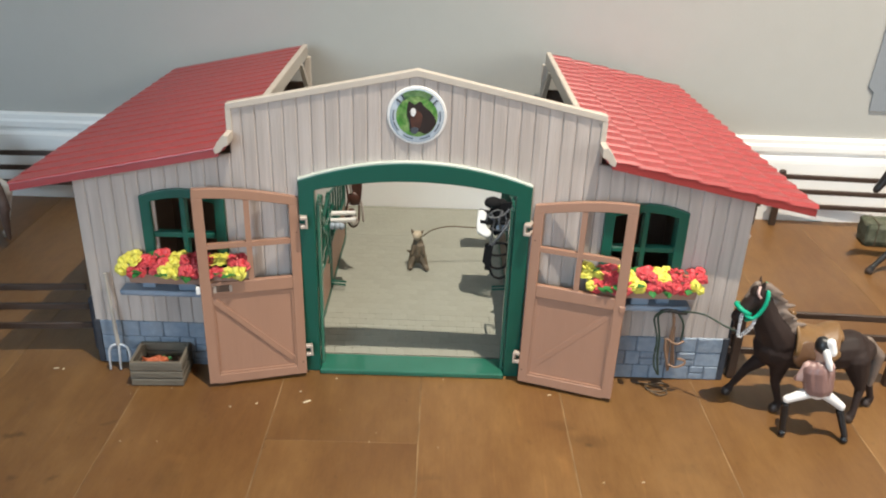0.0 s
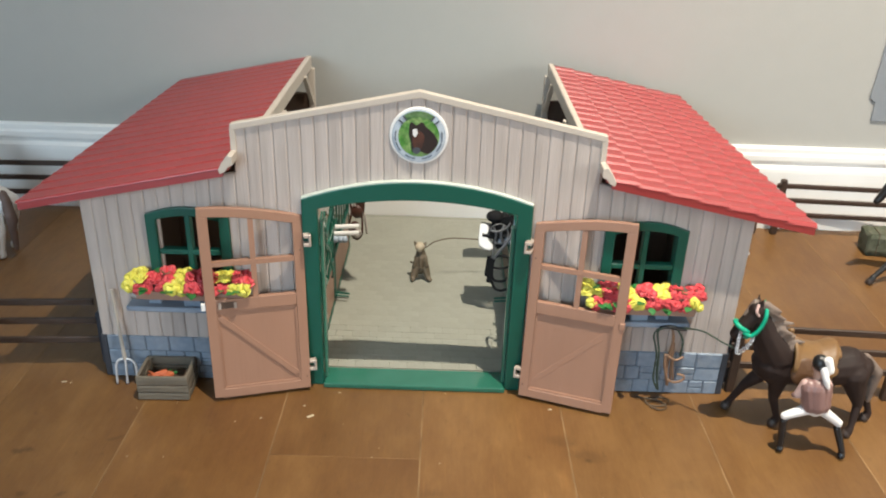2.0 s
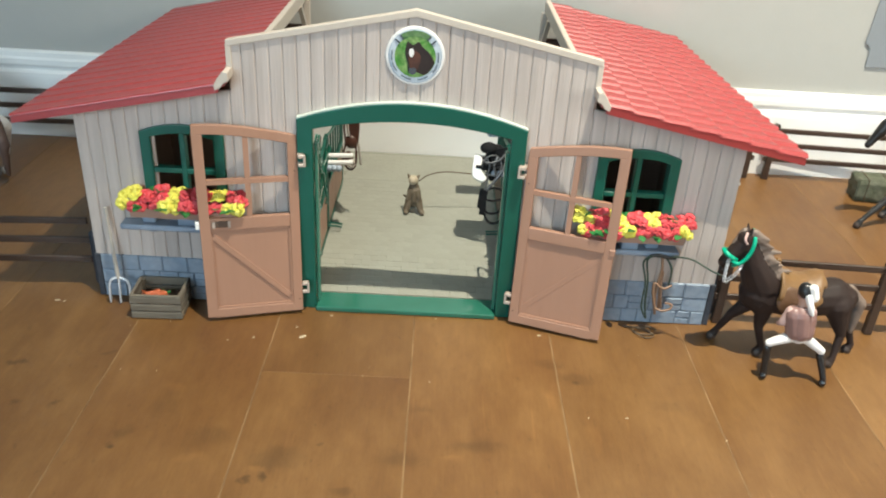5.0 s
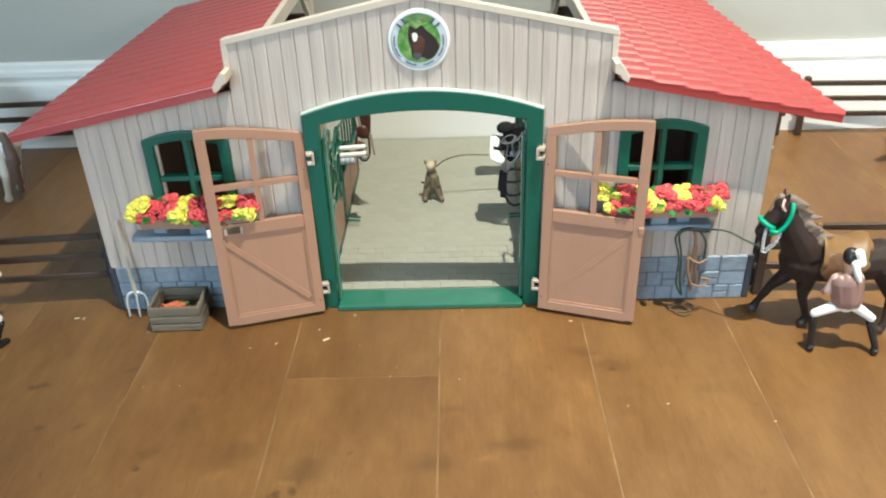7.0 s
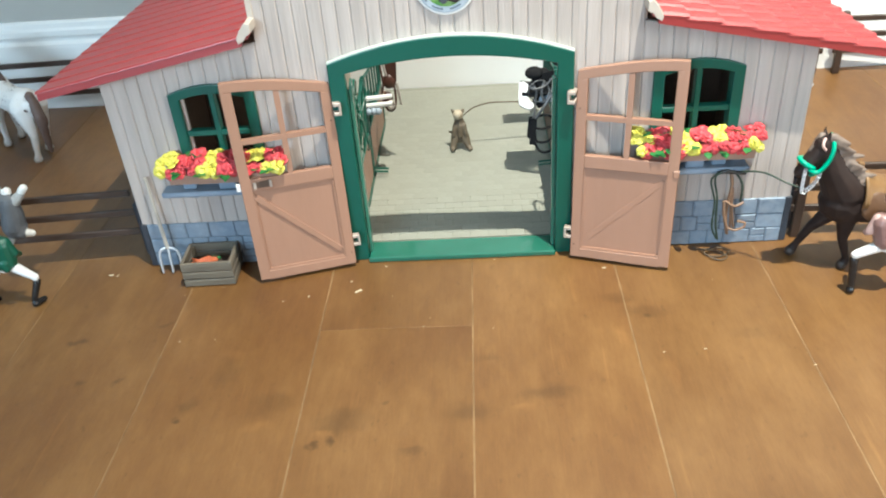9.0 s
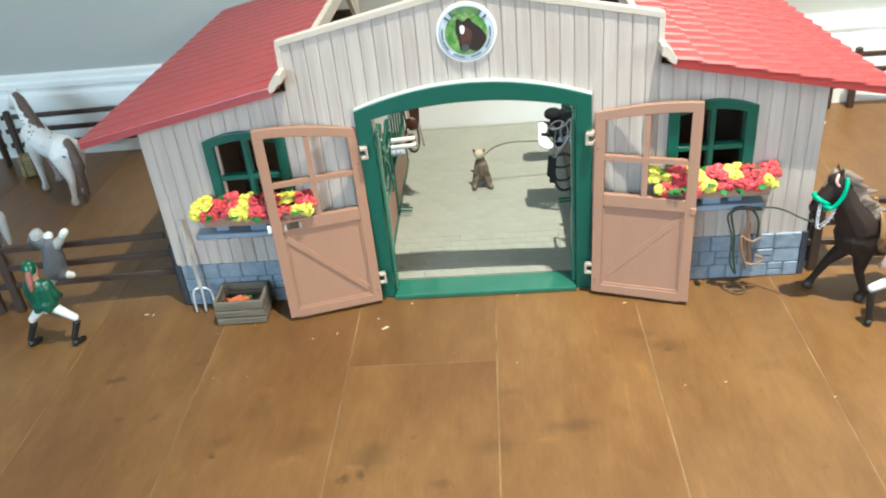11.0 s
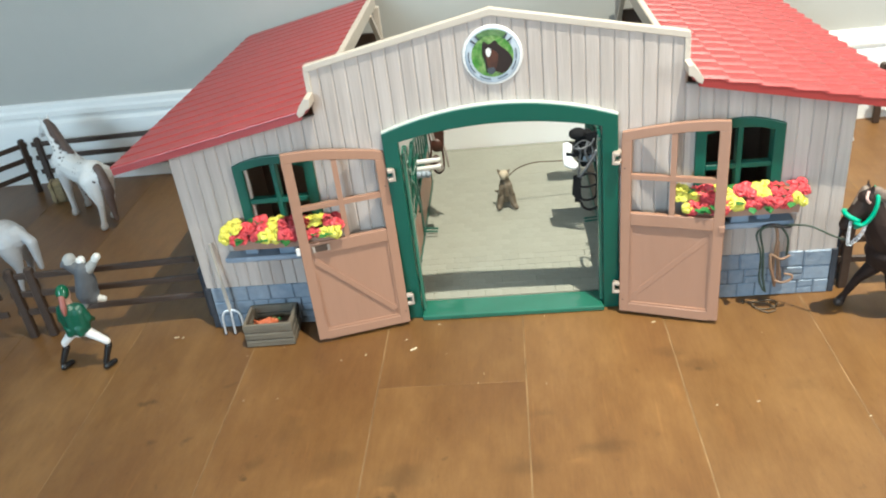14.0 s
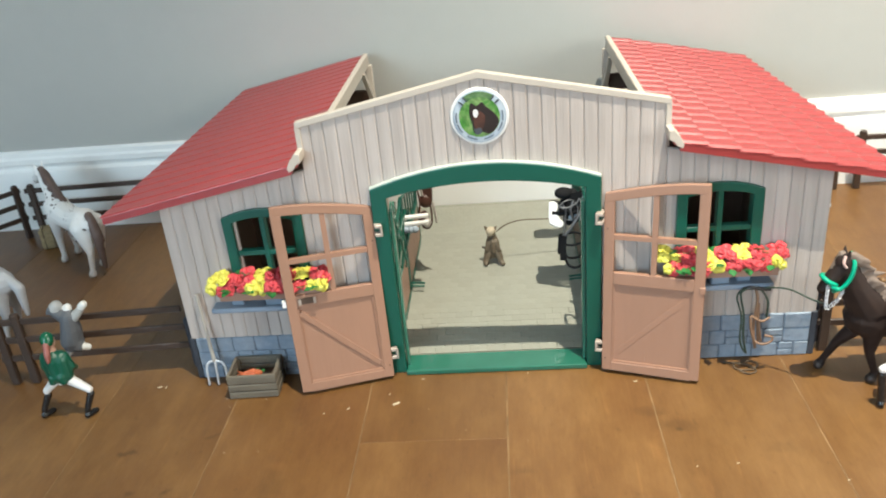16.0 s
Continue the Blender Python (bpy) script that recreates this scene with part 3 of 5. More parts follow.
# base stone with the shade at the barn's sides put into its colour
SHADESTONE = material("shaded_stone_skirting", (0.035, 0.04, 0.052), 0.6, noise_scale=120, vary=0.3, bump=0.4)
# inside of the two stalls: side, back and lining walls, stone skirting, posts and braces
for s in (-1, 1):
    part("side_wall", box(B(), *sorted((s * 0.284, s * 0.289)), 0.007, 0.385, 0.0, 0.176), SIDING, barn)
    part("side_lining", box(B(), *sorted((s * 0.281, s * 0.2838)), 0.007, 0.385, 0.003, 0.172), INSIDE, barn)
    part("stone_skirting", box(B(), *sorted((s * 0.289, s * 0.3065)), 0.010, 0.38, 0.0, 0.064, 0.005), SHADESTONE, barn, "stone skirting of the side wall, its shade put into the colour")
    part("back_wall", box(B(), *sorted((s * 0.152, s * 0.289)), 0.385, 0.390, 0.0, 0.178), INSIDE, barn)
    part("stall_post", box(B(), *sorted((s * 0.1475, s * 0.1555)), 0.379, 0.387, 0.0, 0.212, 0.0008), CREAM, barn, "cream corner post")
    bm = B()
    prism(bm, [(0.379, 0.165), (0.379, 0.174), (0.335, 0.213), (0.327, 0.213)], *sorted((s * 0.149, s * 0.154)), "x")
    part("brace", bm, CREAM, barn, "cream diagonal brace")
    part("stall_post", box(B(), *sorted((s * 0.1475, s * 0.1555)), 0.185, 0.193, 0.0, 0.212, 0.0008), CREAM, barn, "cream post")
    part("stall_floor", box(B(), *sorted((s * 0.105, s * 0.284)), 0.007, 0.385, 0.0, 0.003), JOINT, barn)
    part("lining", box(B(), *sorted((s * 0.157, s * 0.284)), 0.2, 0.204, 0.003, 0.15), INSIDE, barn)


# roofs: a sloping plate with a cream inner edge, and overlapping tiles in staggered files
RX0, RX1, RZ0, RZ1, RY0, RY1 = 0.1585, 0.3405, 0.2235, 0.1850, -0.017, 0.388
NARROW = 0.108  # share of its width that each roof loses towards the back
SLOPE = math.atan2(RZ0 - RZ1, RX1 - RX0)
FILES, TILE_L = 7, 0.0215
TILE_W = (RX1 - RX0) / math.cos(SLOPE) / FILES
bm = B()
prism(bm, [(0.0, -0.0008), (TILE_L + 0.004, -0.0008), (TILE_L + 0.004, -0.0002), (0.0060, 0.0021), (0.0046, 0.0023), (0.0034, 0.0022), (0.0024, 0.0017), (0.0002, -0.0002)], -TILE_W / 2 - 0.0009, TILE_W / 2 + 0.0009, "x")
TILES = {1: (mesh_of("roof_tile", bm, RED), 0.62)}  # the right roof's tiles lie flatter than its slope
bm = B()
prism(bm, [(0.0, -0.0008), (TILE_L + 0.004, -0.0008), (TILE_L + 0.004, -0.0002), (0.0030, 0.0009), (0.0018, 0.0009), (0.0002, -0.0001)], -TILE_W / 2 - 0.0009, TILE_W / 2 + 0.0009, "x")
TILES[-1] = (mesh_of("roof_tile", bm, RED), 0.95)
for s in (-1, 1):
    def across(u, y):
        """Height and place of a point u along the slope, on a roof that narrows towards the back."""
        u *= 1 - NARROW * (y - RY0) / (RY1 - RY0)
        return s * (RX0 + u * math.cos(SLOPE)), RZ0 - u * math.sin(SLOPE)
    span_u = FILES * TILE_W
    bm = B()
    ends = [[bm.verts.new((*across(u, y)[:1], y, across(u, y)[1] - d)) for u, d in ((0, 0.004), (span_u, 0.004), (span_u, 0.0), (0, 0.0))] for y in (RY0 + 0.004, RY1)]
    bm.faces.new(ends[0])
    bm.faces.new(ends[1][::-1])
    for i in range(4):
        bm.faces.new((ends[0][i], ends[0][(i + 1) % 4], ends[1][(i + 1) % 4], ends[1][i]))
    bmesh.ops.recalc_face_normals(bm, faces=bm.faces)
    roof = part("roof", bm, RED, barn, "red plastic roof of small overlapping tiles")
    part("roof_fascia", prism(B(), [(s * (RX0 + 0.004), RZ0 - 0.0080), (s * RX1, RZ1 - 0.0062), (s * RX1, RZ1 + 0.0005), (s * (RX0 + 0.004), RZ0 - 0.0005)], RY0, RY0 + 0.004), RED, roof)
    part("roof_edge", box(B(), *sorted((s * (RX0 - 0.007), s * (RX0 - 0.0005))), 0.004, RY1, RZ0 - 0.013, RZ0 + 0.003, 0.001), CREAM, roof, "cream inner roof edge")
    y = RY0 - 0.0005
    while y < RY1 - 0.004:
        room = min(1.0, (RY1 - y) / TILE_L)
        for f in range(FILES):
            x, z = across((f + 0.5) * TILE_W, y)
            piece("roof_tile", TILES[s][0], roof, pose(x, y, z + 0.0008, 0, math.degrees(s * SLOPE * TILES[s][1]), 0) @ Matrix.Diagonal((1 - NARROW * (y - RY0) / (RY1 - RY0), room, 1, 1)))
        y += TILE_L


# doors: an upper frame of four lights, a lower panel with battens and one slanting brace
def barn_door(name, hinge, free, lean, label, n):
    """Local x runs from the hinge to the free edge, z up, front towards -y."""
    hx, hy = hinge
    dx, dy = free[0] - hx, free[1] - hy
    width = math.hypot(dx, dy)
    s = 1 if dx > 0 else -1
    def top(u):
        return 0.1765 + 0.0125 * math.sin(u / width * math.pi / 2)
    bm = B()
    w, th, mid = 0.0085, 0.0055, 0.0915
    z0 = 0.004
    def px(u):
        return s * u
    k = 8
    us = [width * i / k for i in range(k + 1)]
    for i in range(k):
        prism(bm, [(px(us[i]), top(us[i]) - w), (px(us[i + 1]), top(us[i + 1]) - w), (px(us[i + 1]), top(us[i + 1])), (px(us[i]), top(us[i]))], 0, th)
    prism(bm, [(px(0), z0), (px(w), z0), (px(w), top(w) - w), (px(0), top(0) - w)], 0, th)
    prism(bm, [(px(width - w), z0), (px(width), z0), (px(width), top(width) - w), (px(width - w), top(width - w) - w)], 0, th)
    prism(bm, [(px(w), mid), (px(width - w), mid), (px(width - w), mid + 0.0115), (px(w), mid + 0.0115)], 0, th)
    prism(bm, [(px(w), z0), (px(width - w), z0), (px(width - w), z0 + w), (px(w), z0 + w)], 0, th)
    bmesh.ops.remove_doubles(bm, verts=bm.verts, dist=1e-5)
    door = soften(part(name, bm, BROWN, barn, label))
    yaw = math.degrees(math.atan2(dy, dx)) if s > 0 else math.degrees(math.atan2(-dy, -dx))
    door.matrix_basis = pose(hx, hy, 0, lean, 0, yaw)
    bm = B()
    prism(bm, [(px(width / 2 - 0.0024), mid + 0.0115), (px(width / 2 + 0.0024), mid + 0.0115), (px(width / 2 + 0.0024), top(width / 2) - w), (px(width / 2 - 0.0024), top(width / 2) - w)], 0.0005, th - 0.0005)
    part("glazing_bar", bm, BROWN, door)
    bm = B()
    prism(bm, [(px(w), 0.1345), (px(width - w), 0.1345), (px(width - w), 0.1388), (px(w), 0.1388)], 0.0002, th - 0.0002)
    part("glazing_bar", bm, BROWN, door)
    bw = (width - 2 * w) / n
    for i in range(n):
        a = w + i * bw
        bm = B()
        prism(bm, [(px(a), z0 + w), (px(a + bw), z0 + w), (px(a + bw), mid), (px(a), mid)], 0.0022 + 0.00018 * (i % 2), 0.0045)
        part("batten", bm, BROWN, door)
    bm = B()
    a, b = (px(width - w - 0.002), mid - 0.006), (px(w + 0.003), z0 + w + 0.008)
    d = Vector((b[0] - a[0], b[1] - a[1])).normalized() * 0.0026
    prism(bm, [(a[0] - d.y, a[1] + d.x), (b[0] - d.y, b[1] + d.x), (b[0] + d.y, b[1] - d.x), (a[0] + d.y, a[1] - d.x)], 0.0006 if n == 1 else 0.0020, 0.0030)
    soften(part("brace", bm, BROWN, door), 0.0003)
    bm = B()
    for a, b in (((w + 0.0022, z0 + w + 0.001), (width - w - 0.0022, z0 + w + 0.001)), ((w + 0.001, z0 + w), (w + 0.001, mid)), ((width - w - 0.001, z0 + w), (width - w - 0.001, mid)),
                 ((w, mid - 0.001), (width - w, mid - 0.001))):
        x0, x1 = sorted((px(a[0] - 0.0008), px(b[0] + 0.0008)))
        box(bm, x0, x1, 0.0008, 0.0025, a[1] - 0.0008, b[1] + 0.0008)
    part("panel_bead", bm, BROWN, door)
    for z in (0.0275, 0.1555):
        bm = B()
        x0, x1 = sorted((px(-0.0065), px(0.0)))
        off = -0.062 * z
        box(bm, x0, x1, 0.001 + off, 0.0045, z - 0.0055, z - 0.0025, 0.0005)
        box(bm, x0, x1, 0.001 + off, 0.0045, z + 0.0025, z + 0.0055, 0.0005)
        x0, x1 = sorted((px(-0.0065), px(-0.0045)))
        box(bm, x0, x1, 0.0005 + off, 0.005, z - 0.0055, z + 0.0055, 0.0005)
        part("hinge", bm, HINGE, door, "pale plastic hinge")
        bm = B()
        rod(bm, (px(0.003), -0.0003, z - 0.011), (px(0.003), 0.001, z - 0.011), 0.0007)
        part("peg", bm, INSIDE, door)
    return door, px, width


ldoor, lpx, lw = barn_door("door", (-0.0975, -0.0160), (-0.1824, -0.0385), -4.5, "open brown half-glazed stable door with a slanting brace", 1)
bm = B()
x0, x1 = sorted((lpx(lw - 0.012), lpx(lw - 0.026)))
box(bm, x0, x1, -0.0010, 0.0002, 0.0945, 0.1005, 0.0004)
latch = part("latch_plate", bm, INSIDE, ldoor, "dark latch slot")
for u in (0.012, 0.0255):
    x0, x1 = sorted((lpx(lw - u - 0.0012), lpx(lw - u + 0.0012)))
    part("latch_slot", box(B(), x0, x1, -0.0016, -0.0008, 0.0945, 0.1005), HINGE, latch)
x0, x1 = sorted((lpx(lw), lpx(lw + 0.004)))
part("latch_bolt", box(B(), x0, x1, 0.001, 0.0045, 0.093, 0.100, 0.0005), WHITE, ldoor, "white latch bolt")
rdoor, rpx, rw = barn_door("door", (0.0990, -0.0180), (0.1820, -0.0438), -5, "open brown half-glazed stable door with a faint brace", 7)
x0, x1 = sorted((rpx(rw - 0.004), rpx(rw + 0.001)))
part("latch_notch", box(B(), x0, x1, -0.001, 0.003, 0.0905, 0.0965, 0.0005), BROWN, rdoor)

EMB_Z = 0.2510
# emblem: a raised ring round a painted disc, kept to plain shapes
emblem = part("emblem", B(), WHITE, barn, "round white-rimmed emblem with a brown shape on green")
bm = bmesh.new()
bmesh.ops.create_cone(bm, cap_ends=True, segments=48, radius1=0.0248, radius2=0.0240, depth=0.0014, matrix=pose(0, -0.0008, EMB_Z, 90, 0, 0))
bm.to_mesh(emblem.data)
bm.free()


def disc(name, x, z, rx, rz, y, mat, tilt=0, n=28, parent=None):
    bm = B()
    c, s_ = math.cos(radians(tilt)), math.sin(radians(tilt))
    pts = []
    for i in range(n):
        a, b = rx * math.cos(i * math.tau / n), rz * math.sin(i * math.tau / n)
        pts.append((x + a * c - b * s_, z + a * s_ + b * c))
    prism(bm, pts, y, y + 0.0006)
    return part(name, bm, mat, parent or emblem)


RIMBLUE = material("grey_blue_ring", (0.34, 0.40, 0.47), 0.4, vary=0.15)
PALEBLUE = material("pale_blue_shoe_print", (0.50, 0.56, 0.62), 0.4, vary=0.12, noise_scale=160)
SLATE = material("dark_slate_print", (0.06, 0.07, 0.085), 0.5, vary=0.2)
SLOT = material("grey_slot_print", (0.15, 0.18, 0.22), 0.5, vary=0.3)
DARKPRINT = material("dark_brown_print", (0.020, 0.011, 0.009), 0.5, vary=0.4, noise_scale=220)
disc("ring", 0, EMB_Z, 0.0224, 0.0224, -0.0018, RIMBLUE)
disc("shoe", 0, EMB_Z, 0.0217, 0.0217, -0.0021, PALEBLUE)
disc("disc", 0, EMB_Z, 0.0172, 0.0175, -0.0024, material("leaf_green_print", (0.055, 0.20, 0.025), 0.5, noise_scale=300, vary=0.75, second=(0.30, 0.42, 0.16), second_scale=190,
                                                        second_amount=0.7))


def arc_band(name, a0, a1, r0, r1, y, mat):
    bm = B()
    n = max(2, int(abs(a1 - a0) / 8))
    turn = [radians(a0 + (a1 - a0) * i / n) for i in range(n + 1)]
    prism(bm, [(r1 * math.cos(a), EMB_Z + r1 * math.sin(a)) for a in turn] + [(r0 * math.cos(a), EMB_Z + r0 * math.sin(a)) for a in turn[::-1]], y, y + 0.0005)
    return part(name, bm, mat, emblem)


arc_band("shoe_gap", 52, 128, 0.0170, 0.0217, -0.0027, material("leaf_print_dark", (0.035, 0.12, 0.03), 0.5, noise_scale=300, vary=0.7, second=(0.25, 0.34, 0.16), second_scale=200))
for a in (40, 54, 126, 140):
    arc_band("rim_mark", a - 2.0, a + 2.0, 0.0168, 0.0217, -0.0030, SLATE)
for a0, a1 in ((-12, 14), (-40, -16), (166, 192), (196, 220), (235, 262), (278, 305)):
    arc_band("shoe_slot", a0, a1, 0.0189, 0.0201, -0.0030, SLOT)


def patch(name, pts, y, mat, grow=1.0):
    """A flat printed shape with a smooth outline through the points."""
    bm = B()
    n, line = len(pts), []
    for i in range(n):
        p0, p1, p2, p3 = (Vector(pts[(i + d) % n]) for d in (-1, 0, 1, 2))
        for k in range(4):
            t = k / 4
            q = 0.5 * (2 * p1 + (p2 - p0) * t + (2 * p0 - 5 * p1 + 4 * p2 - p3) * t * t + (3 * p1 - p0 - 3 * p2 + p3) * t ** 3)
            line.append((q.x * grow, EMB_Z + q.y * grow))
    prism(bm, line, y, y + 0.0005)
    part(name, bm, mat, emblem)


patch("dark_patch", [(-0.0068, 0.0122), (-0.0020, 0.0098), (0.0026, 0.0125), (0.0060, 0.0085), (0.0120, 0.0035), (0.0160, -0.0040), (0.0135, -0.0100), (0.0080, -0.0148), (0.0020, -0.0130),
                     (-0.0050, -0.0135), (-0.0062, -0.0050), (-0.0082, 0.0030)], -0.0030, DARKPRINT)
patch("brown_patch", [(-0.0045, 0.0050), (-0.0005, 0.0055), (0.0045, 0.0015), (0.0040, -0.0055), (0.0018, -0.0110), (-0.0020, -0.0115), (-0.0048, -0.0060)],
      -0.0033, material("red_brown_print", (0.095, 0.032, 0.018), 0.5, noise_scale=160, vary=0.5, second=(0.03, 0.014, 0.01), second_scale=120, second_amount=0.7))
patch("dark_patch", [(-0.0045, -0.0100), (0.0005, -0.0095), (0.0015, -0.0125), (-0.0010, -0.0148), (-0.0042, -0.0138)], -0.0036, SLATE)
patch("white_patch", [(-0.0050, 0.0058), (-0.0022, 0.0068), (-0.0008, 0.0040), (-0.0024, 0.0000), (-0.0046, 0.0012)], -0.0037, WHITE)

# saddle racks under the windows
for s, x0, x1 in ((-1, -0.262, -0.150), (1, 0.150, 0.250)):
    bm = B()
    box(bm, x0, x1, -0.016, -0.001, 0.0810, 0.0865, 0.0012)
    box(bm, x0 + 0.004, x1 - 0.004, -0.019, -0.015, 0.0830, 0.0880, 0.001)
    rack = part("saddle_rack", bm, RACK, barn, "blue-grey plastic rack rail")
    for x in (x0 + 0.025, x1 - 0.025):
        part("rack_bracket", prism(B(), [(-0.001, 0.0810), (-0.013, 0.0810), (-0.001, 0.0725)], x - 0.002, x + 0.002, "x"), RACK, rack)
        part("rack_bracket", box(B(), x - 0.006, x + 0.006, -0.010, -0.001, 0.0865, 0.0925, 0.001), RACK, rack)

# boards of the front, one by one, with a V joint between neighbours
BW, JOINT0 = 0.0116, 0.005
joints = [-HALF] + [JOINT0 + BW * k for k in range(-25, 25) if abs(JOINT0 + BW * k) < HALF - 0.006] + [HALF]
for a, b in zip(joints, joints[1:]):
    a, b = a + 0.0001, b - 0.0001
    cuts = [a] + [c for c in (-GAB, 0.0, GAB, -0.1, 0.1) if a + 1e-4 < c < b - 1e-4] + [b]
    e = 1e-5
    def strip(lo, hi):
        low, up = [], []
        for i, c in enumerate(cuts):
            for d in ((e,) if i == 0 else (-e,) if i == len(cuts) - 1 else (-e, e)):
                low.append((c + d, lo(c + d)))
                up.append((c + d, hi(c + d)))
        b_ = bmesh.new()
        lean = [max(a + 0.0010, min(b - 0.0010, q[0])) for q in low]
        face = [b_.verts.new((q, 0.0, z)) for q, (_, z) in zip(lean, low)] + [b_.verts.new((q, 0.0, z)) for q, (_, z) in zip(lean[::-1], up[::-1])]
        rim = [b_.verts.new((q, 0.0008, z)) for q, z in low + up[::-1]]
        back = [b_.verts.new((q, 0.0035, z)) for q, z in low + up[::-1]]
        b_.faces.new(face)
        b_.faces.new(back[::-1])
        for ring0, ring1 in ((face, rim), (rim, back)):
            for i in range(len(ring0)):
                j = (i + 1) % len(ring0)
                b_.faces.new((ring0[j], ring0[i], ring1[i], ring1[j]))
        bmesh.ops.recalc_face_normals(b_, faces=b_.faces)
        piece("board", mesh_of("board", b_, SIDING), facade)
    def roof_at(c):
        return roofline(c) - 0.003
    inside = [c for c in cuts if WX0 < abs(c) < WX1]
    gate = [c for c in cuts if abs(c) < 0.1]
    if len(gate) == len(cuts):
        strip(lambda c: arch_out(c) - 0.003, roof_at)
    elif gate:
        strip(lambda c: arch_out(c) - 0.003 if abs(c) < 0.1 else STONE_Z, roof_at)
    elif len(inside) == len(cuts):
        strip(lambda c: win_top(c) - 0.004, roof_at)
        strip(lambda c: STONE_Z, lambda c: WIN_B + 0.003)
    else:
        strip(lambda c: STONE_Z, roof_at)

# stones of the base, one by one
rng = random.Random(9)
for s in (-1, 1):
    for row, (z0, z1) in enumerate(((0.0, 0.0150), (0.0150, 0.0300), (0.0300, 0.0462))):
        x = 0.1015 - (0.006 if row % 2 else 0)
        while x < STONE_X - 0.004:
            w = rng.uniform(0.014, 0.024)
            a, b = max(x, 0.1015), min(x + w, STONE_X)
            if STONE_X - b < 0.008:
                b = STONE_X
            if b - a > 0.004:
                halves = ((z0, z1),) if rng.random() > 0.18 else ((z0, (z0 + z1) / 2), ((z0 + z1) / 2, z1))
                for c, d in halves:
                    b_ = bmesh.new()
                    box(b_, *sorted((s * (a + 0.0005), s * (b - 0.0005))), -0.0014 - rng.uniform(0, 0.0008), 0.001, c + 0.0004, d - 0.0004, 0.0008)
                    piece("stone", mesh_of("stone", b_, STONE), facade)
            x = b
for s in (-1, 1):
    part("base_plate", box(B(), *sorted((s * 0.1012, s * (STONE_X - 0.0005))), -0.0005, 0.0012, 0.0, 0.0455), MORTAR, barn)
    # the corner takes the stone colour with shade painted in
    part("base_return", box(B(), *sorted((s * (STONE_X - 0.0002), s * 0.2972)), -0.0012, 0.0125, 0.0, 0.0462, 0.0008), SHADESTONE, barn, "corner where the stone base turns, painted dark as in shade")

# paved floor inside the gateway
mat_ob = thing("paved_play_floor", (0, 0.02, 0), "sand-grey moulded paving sheet of small square cobbles", "play floor")
part("sheet", box(box(B(), -0.104, 0.104, 0.0015, 0.085, 0.0, 0.0013), -0.104, 0.104, 0.085, 0.3795, 0.0, 0.00225), JOINT, mat_ob)
CW, CL = 0.0173, 0.0112
cob, worn = [], []
for k in range(3):
    b_ = bmesh.new()
    box(b_, -CW / 2 + 0.00028, CW / 2 - 0.00028, -CL / 2 + 0.00016, CL / 2 - 0.00016, 0.0012, 0.0024 + 0.0001 * k, 0.00022)
    cob.append(mesh_of("cobble", b_, COBBLE))
    b_ = bmesh.new()
    box(b_, -CW / 2 + 0.00010, CW / 2 - 0.00010, -CL / 2 + 0.00004, CL / 2 - 0.00004, 0.0012, 0.0024 + 0.00002 * k, 0.00006)
    worn.append(mesh_of("cobble", b_, COBBLE))
rng = random.Random(3)
far = bmesh.new()
for r in range(34):
    y = 0.0085 + (r + 0.0) * CL
    if y + CL / 2 > 0.379:
        break
    for c in range(-7, 8):
        x = c * CW + (CW / 2 if r % 2 else 0)
        if abs(x) + CW / 2 > 0.104:
            continue
        if r < 25:
            near = 0.5 if r < 7 else 0.08
            piece("cobble", (cob if r < 7 else worn)[rng.randrange(3)], mat_ob, pose(x, y, 0, rng.uniform(-near, near), rng.uniform(-near, near), rng.uniform(-near, near)))
        else:
            box(far, x - CW / 2 + 0.0001, x + CW / 2 - 0.0001, y - CL / 2 + 0.00004, y + CL / 2 - 0.00004, 0.0016, 0.0025)
part("far_cobbles", far, COBBLE, mat_ob)["kind"] = "stuff"

# ---- flower troughs ----


def blossom(rng, size):
    """A ruffled bloom: three whorls of cupped petals."""
    bm = bmesh.new()
    for ring, (count, reach, lift) in enumerate(((6, 1.0, 0.05), (5, 0.74, 0.34), (3, 0.40, 0.52))):
        for k in range(count):
            a = k * math.tau / count + ring * 0.5 + rng.uniform(-0.35, 0.35)
            m = Matrix.Rotation(a, 4, "Z") @ Matrix.Translation((reach * size * 0.55, 0, lift * size * 0.75)) @ Matrix.Rotation(radians(-14 - ring * 20 + rng.uniform(-24, 24)), 4, "Y")
            bmesh.ops.create_uvsphere(bm, u_segments=7, v_segments=4, radius=size * 0.46, matrix=m @ Matrix.Diagonal((1.0, 1.05, 0.30, 1)))
    return bm


def leaf_mesh(size):
    bm = bmesh.new()
    pts = [(0, 0), (0.25, 0.28), (0.6, 0.34), (1, 0.0), (0.6, -0.34), (0.25, -0.28)]
    low = [bm.verts.new((x * size, y * size, 0.18 * size * math.sin(x * 2.6) - 0.1 * abs(y) * size)) for x, y in pts]
    up = [bm.verts.new((v.co.x, v.co.y, v.co.z + 0.0004)) for v in low]
    bm.faces.new(low[::-1])
    bm.faces.new(up)
    for i in range(6):
        bm.faces.new((low[i], low[(i + 1) % 6], up[(i + 1) % 6], up[i]))
    return bm


BLOOMS = {c: [mesh_of("flower", blossom(random.Random(k), 0.0068), PETAL_R if c == "r" else PETAL_Y, True) for k in range(3)] for c in "ry"}
LEAFMESH = mesh_of("leaf", leaf_mesh(0.010), LEAF)


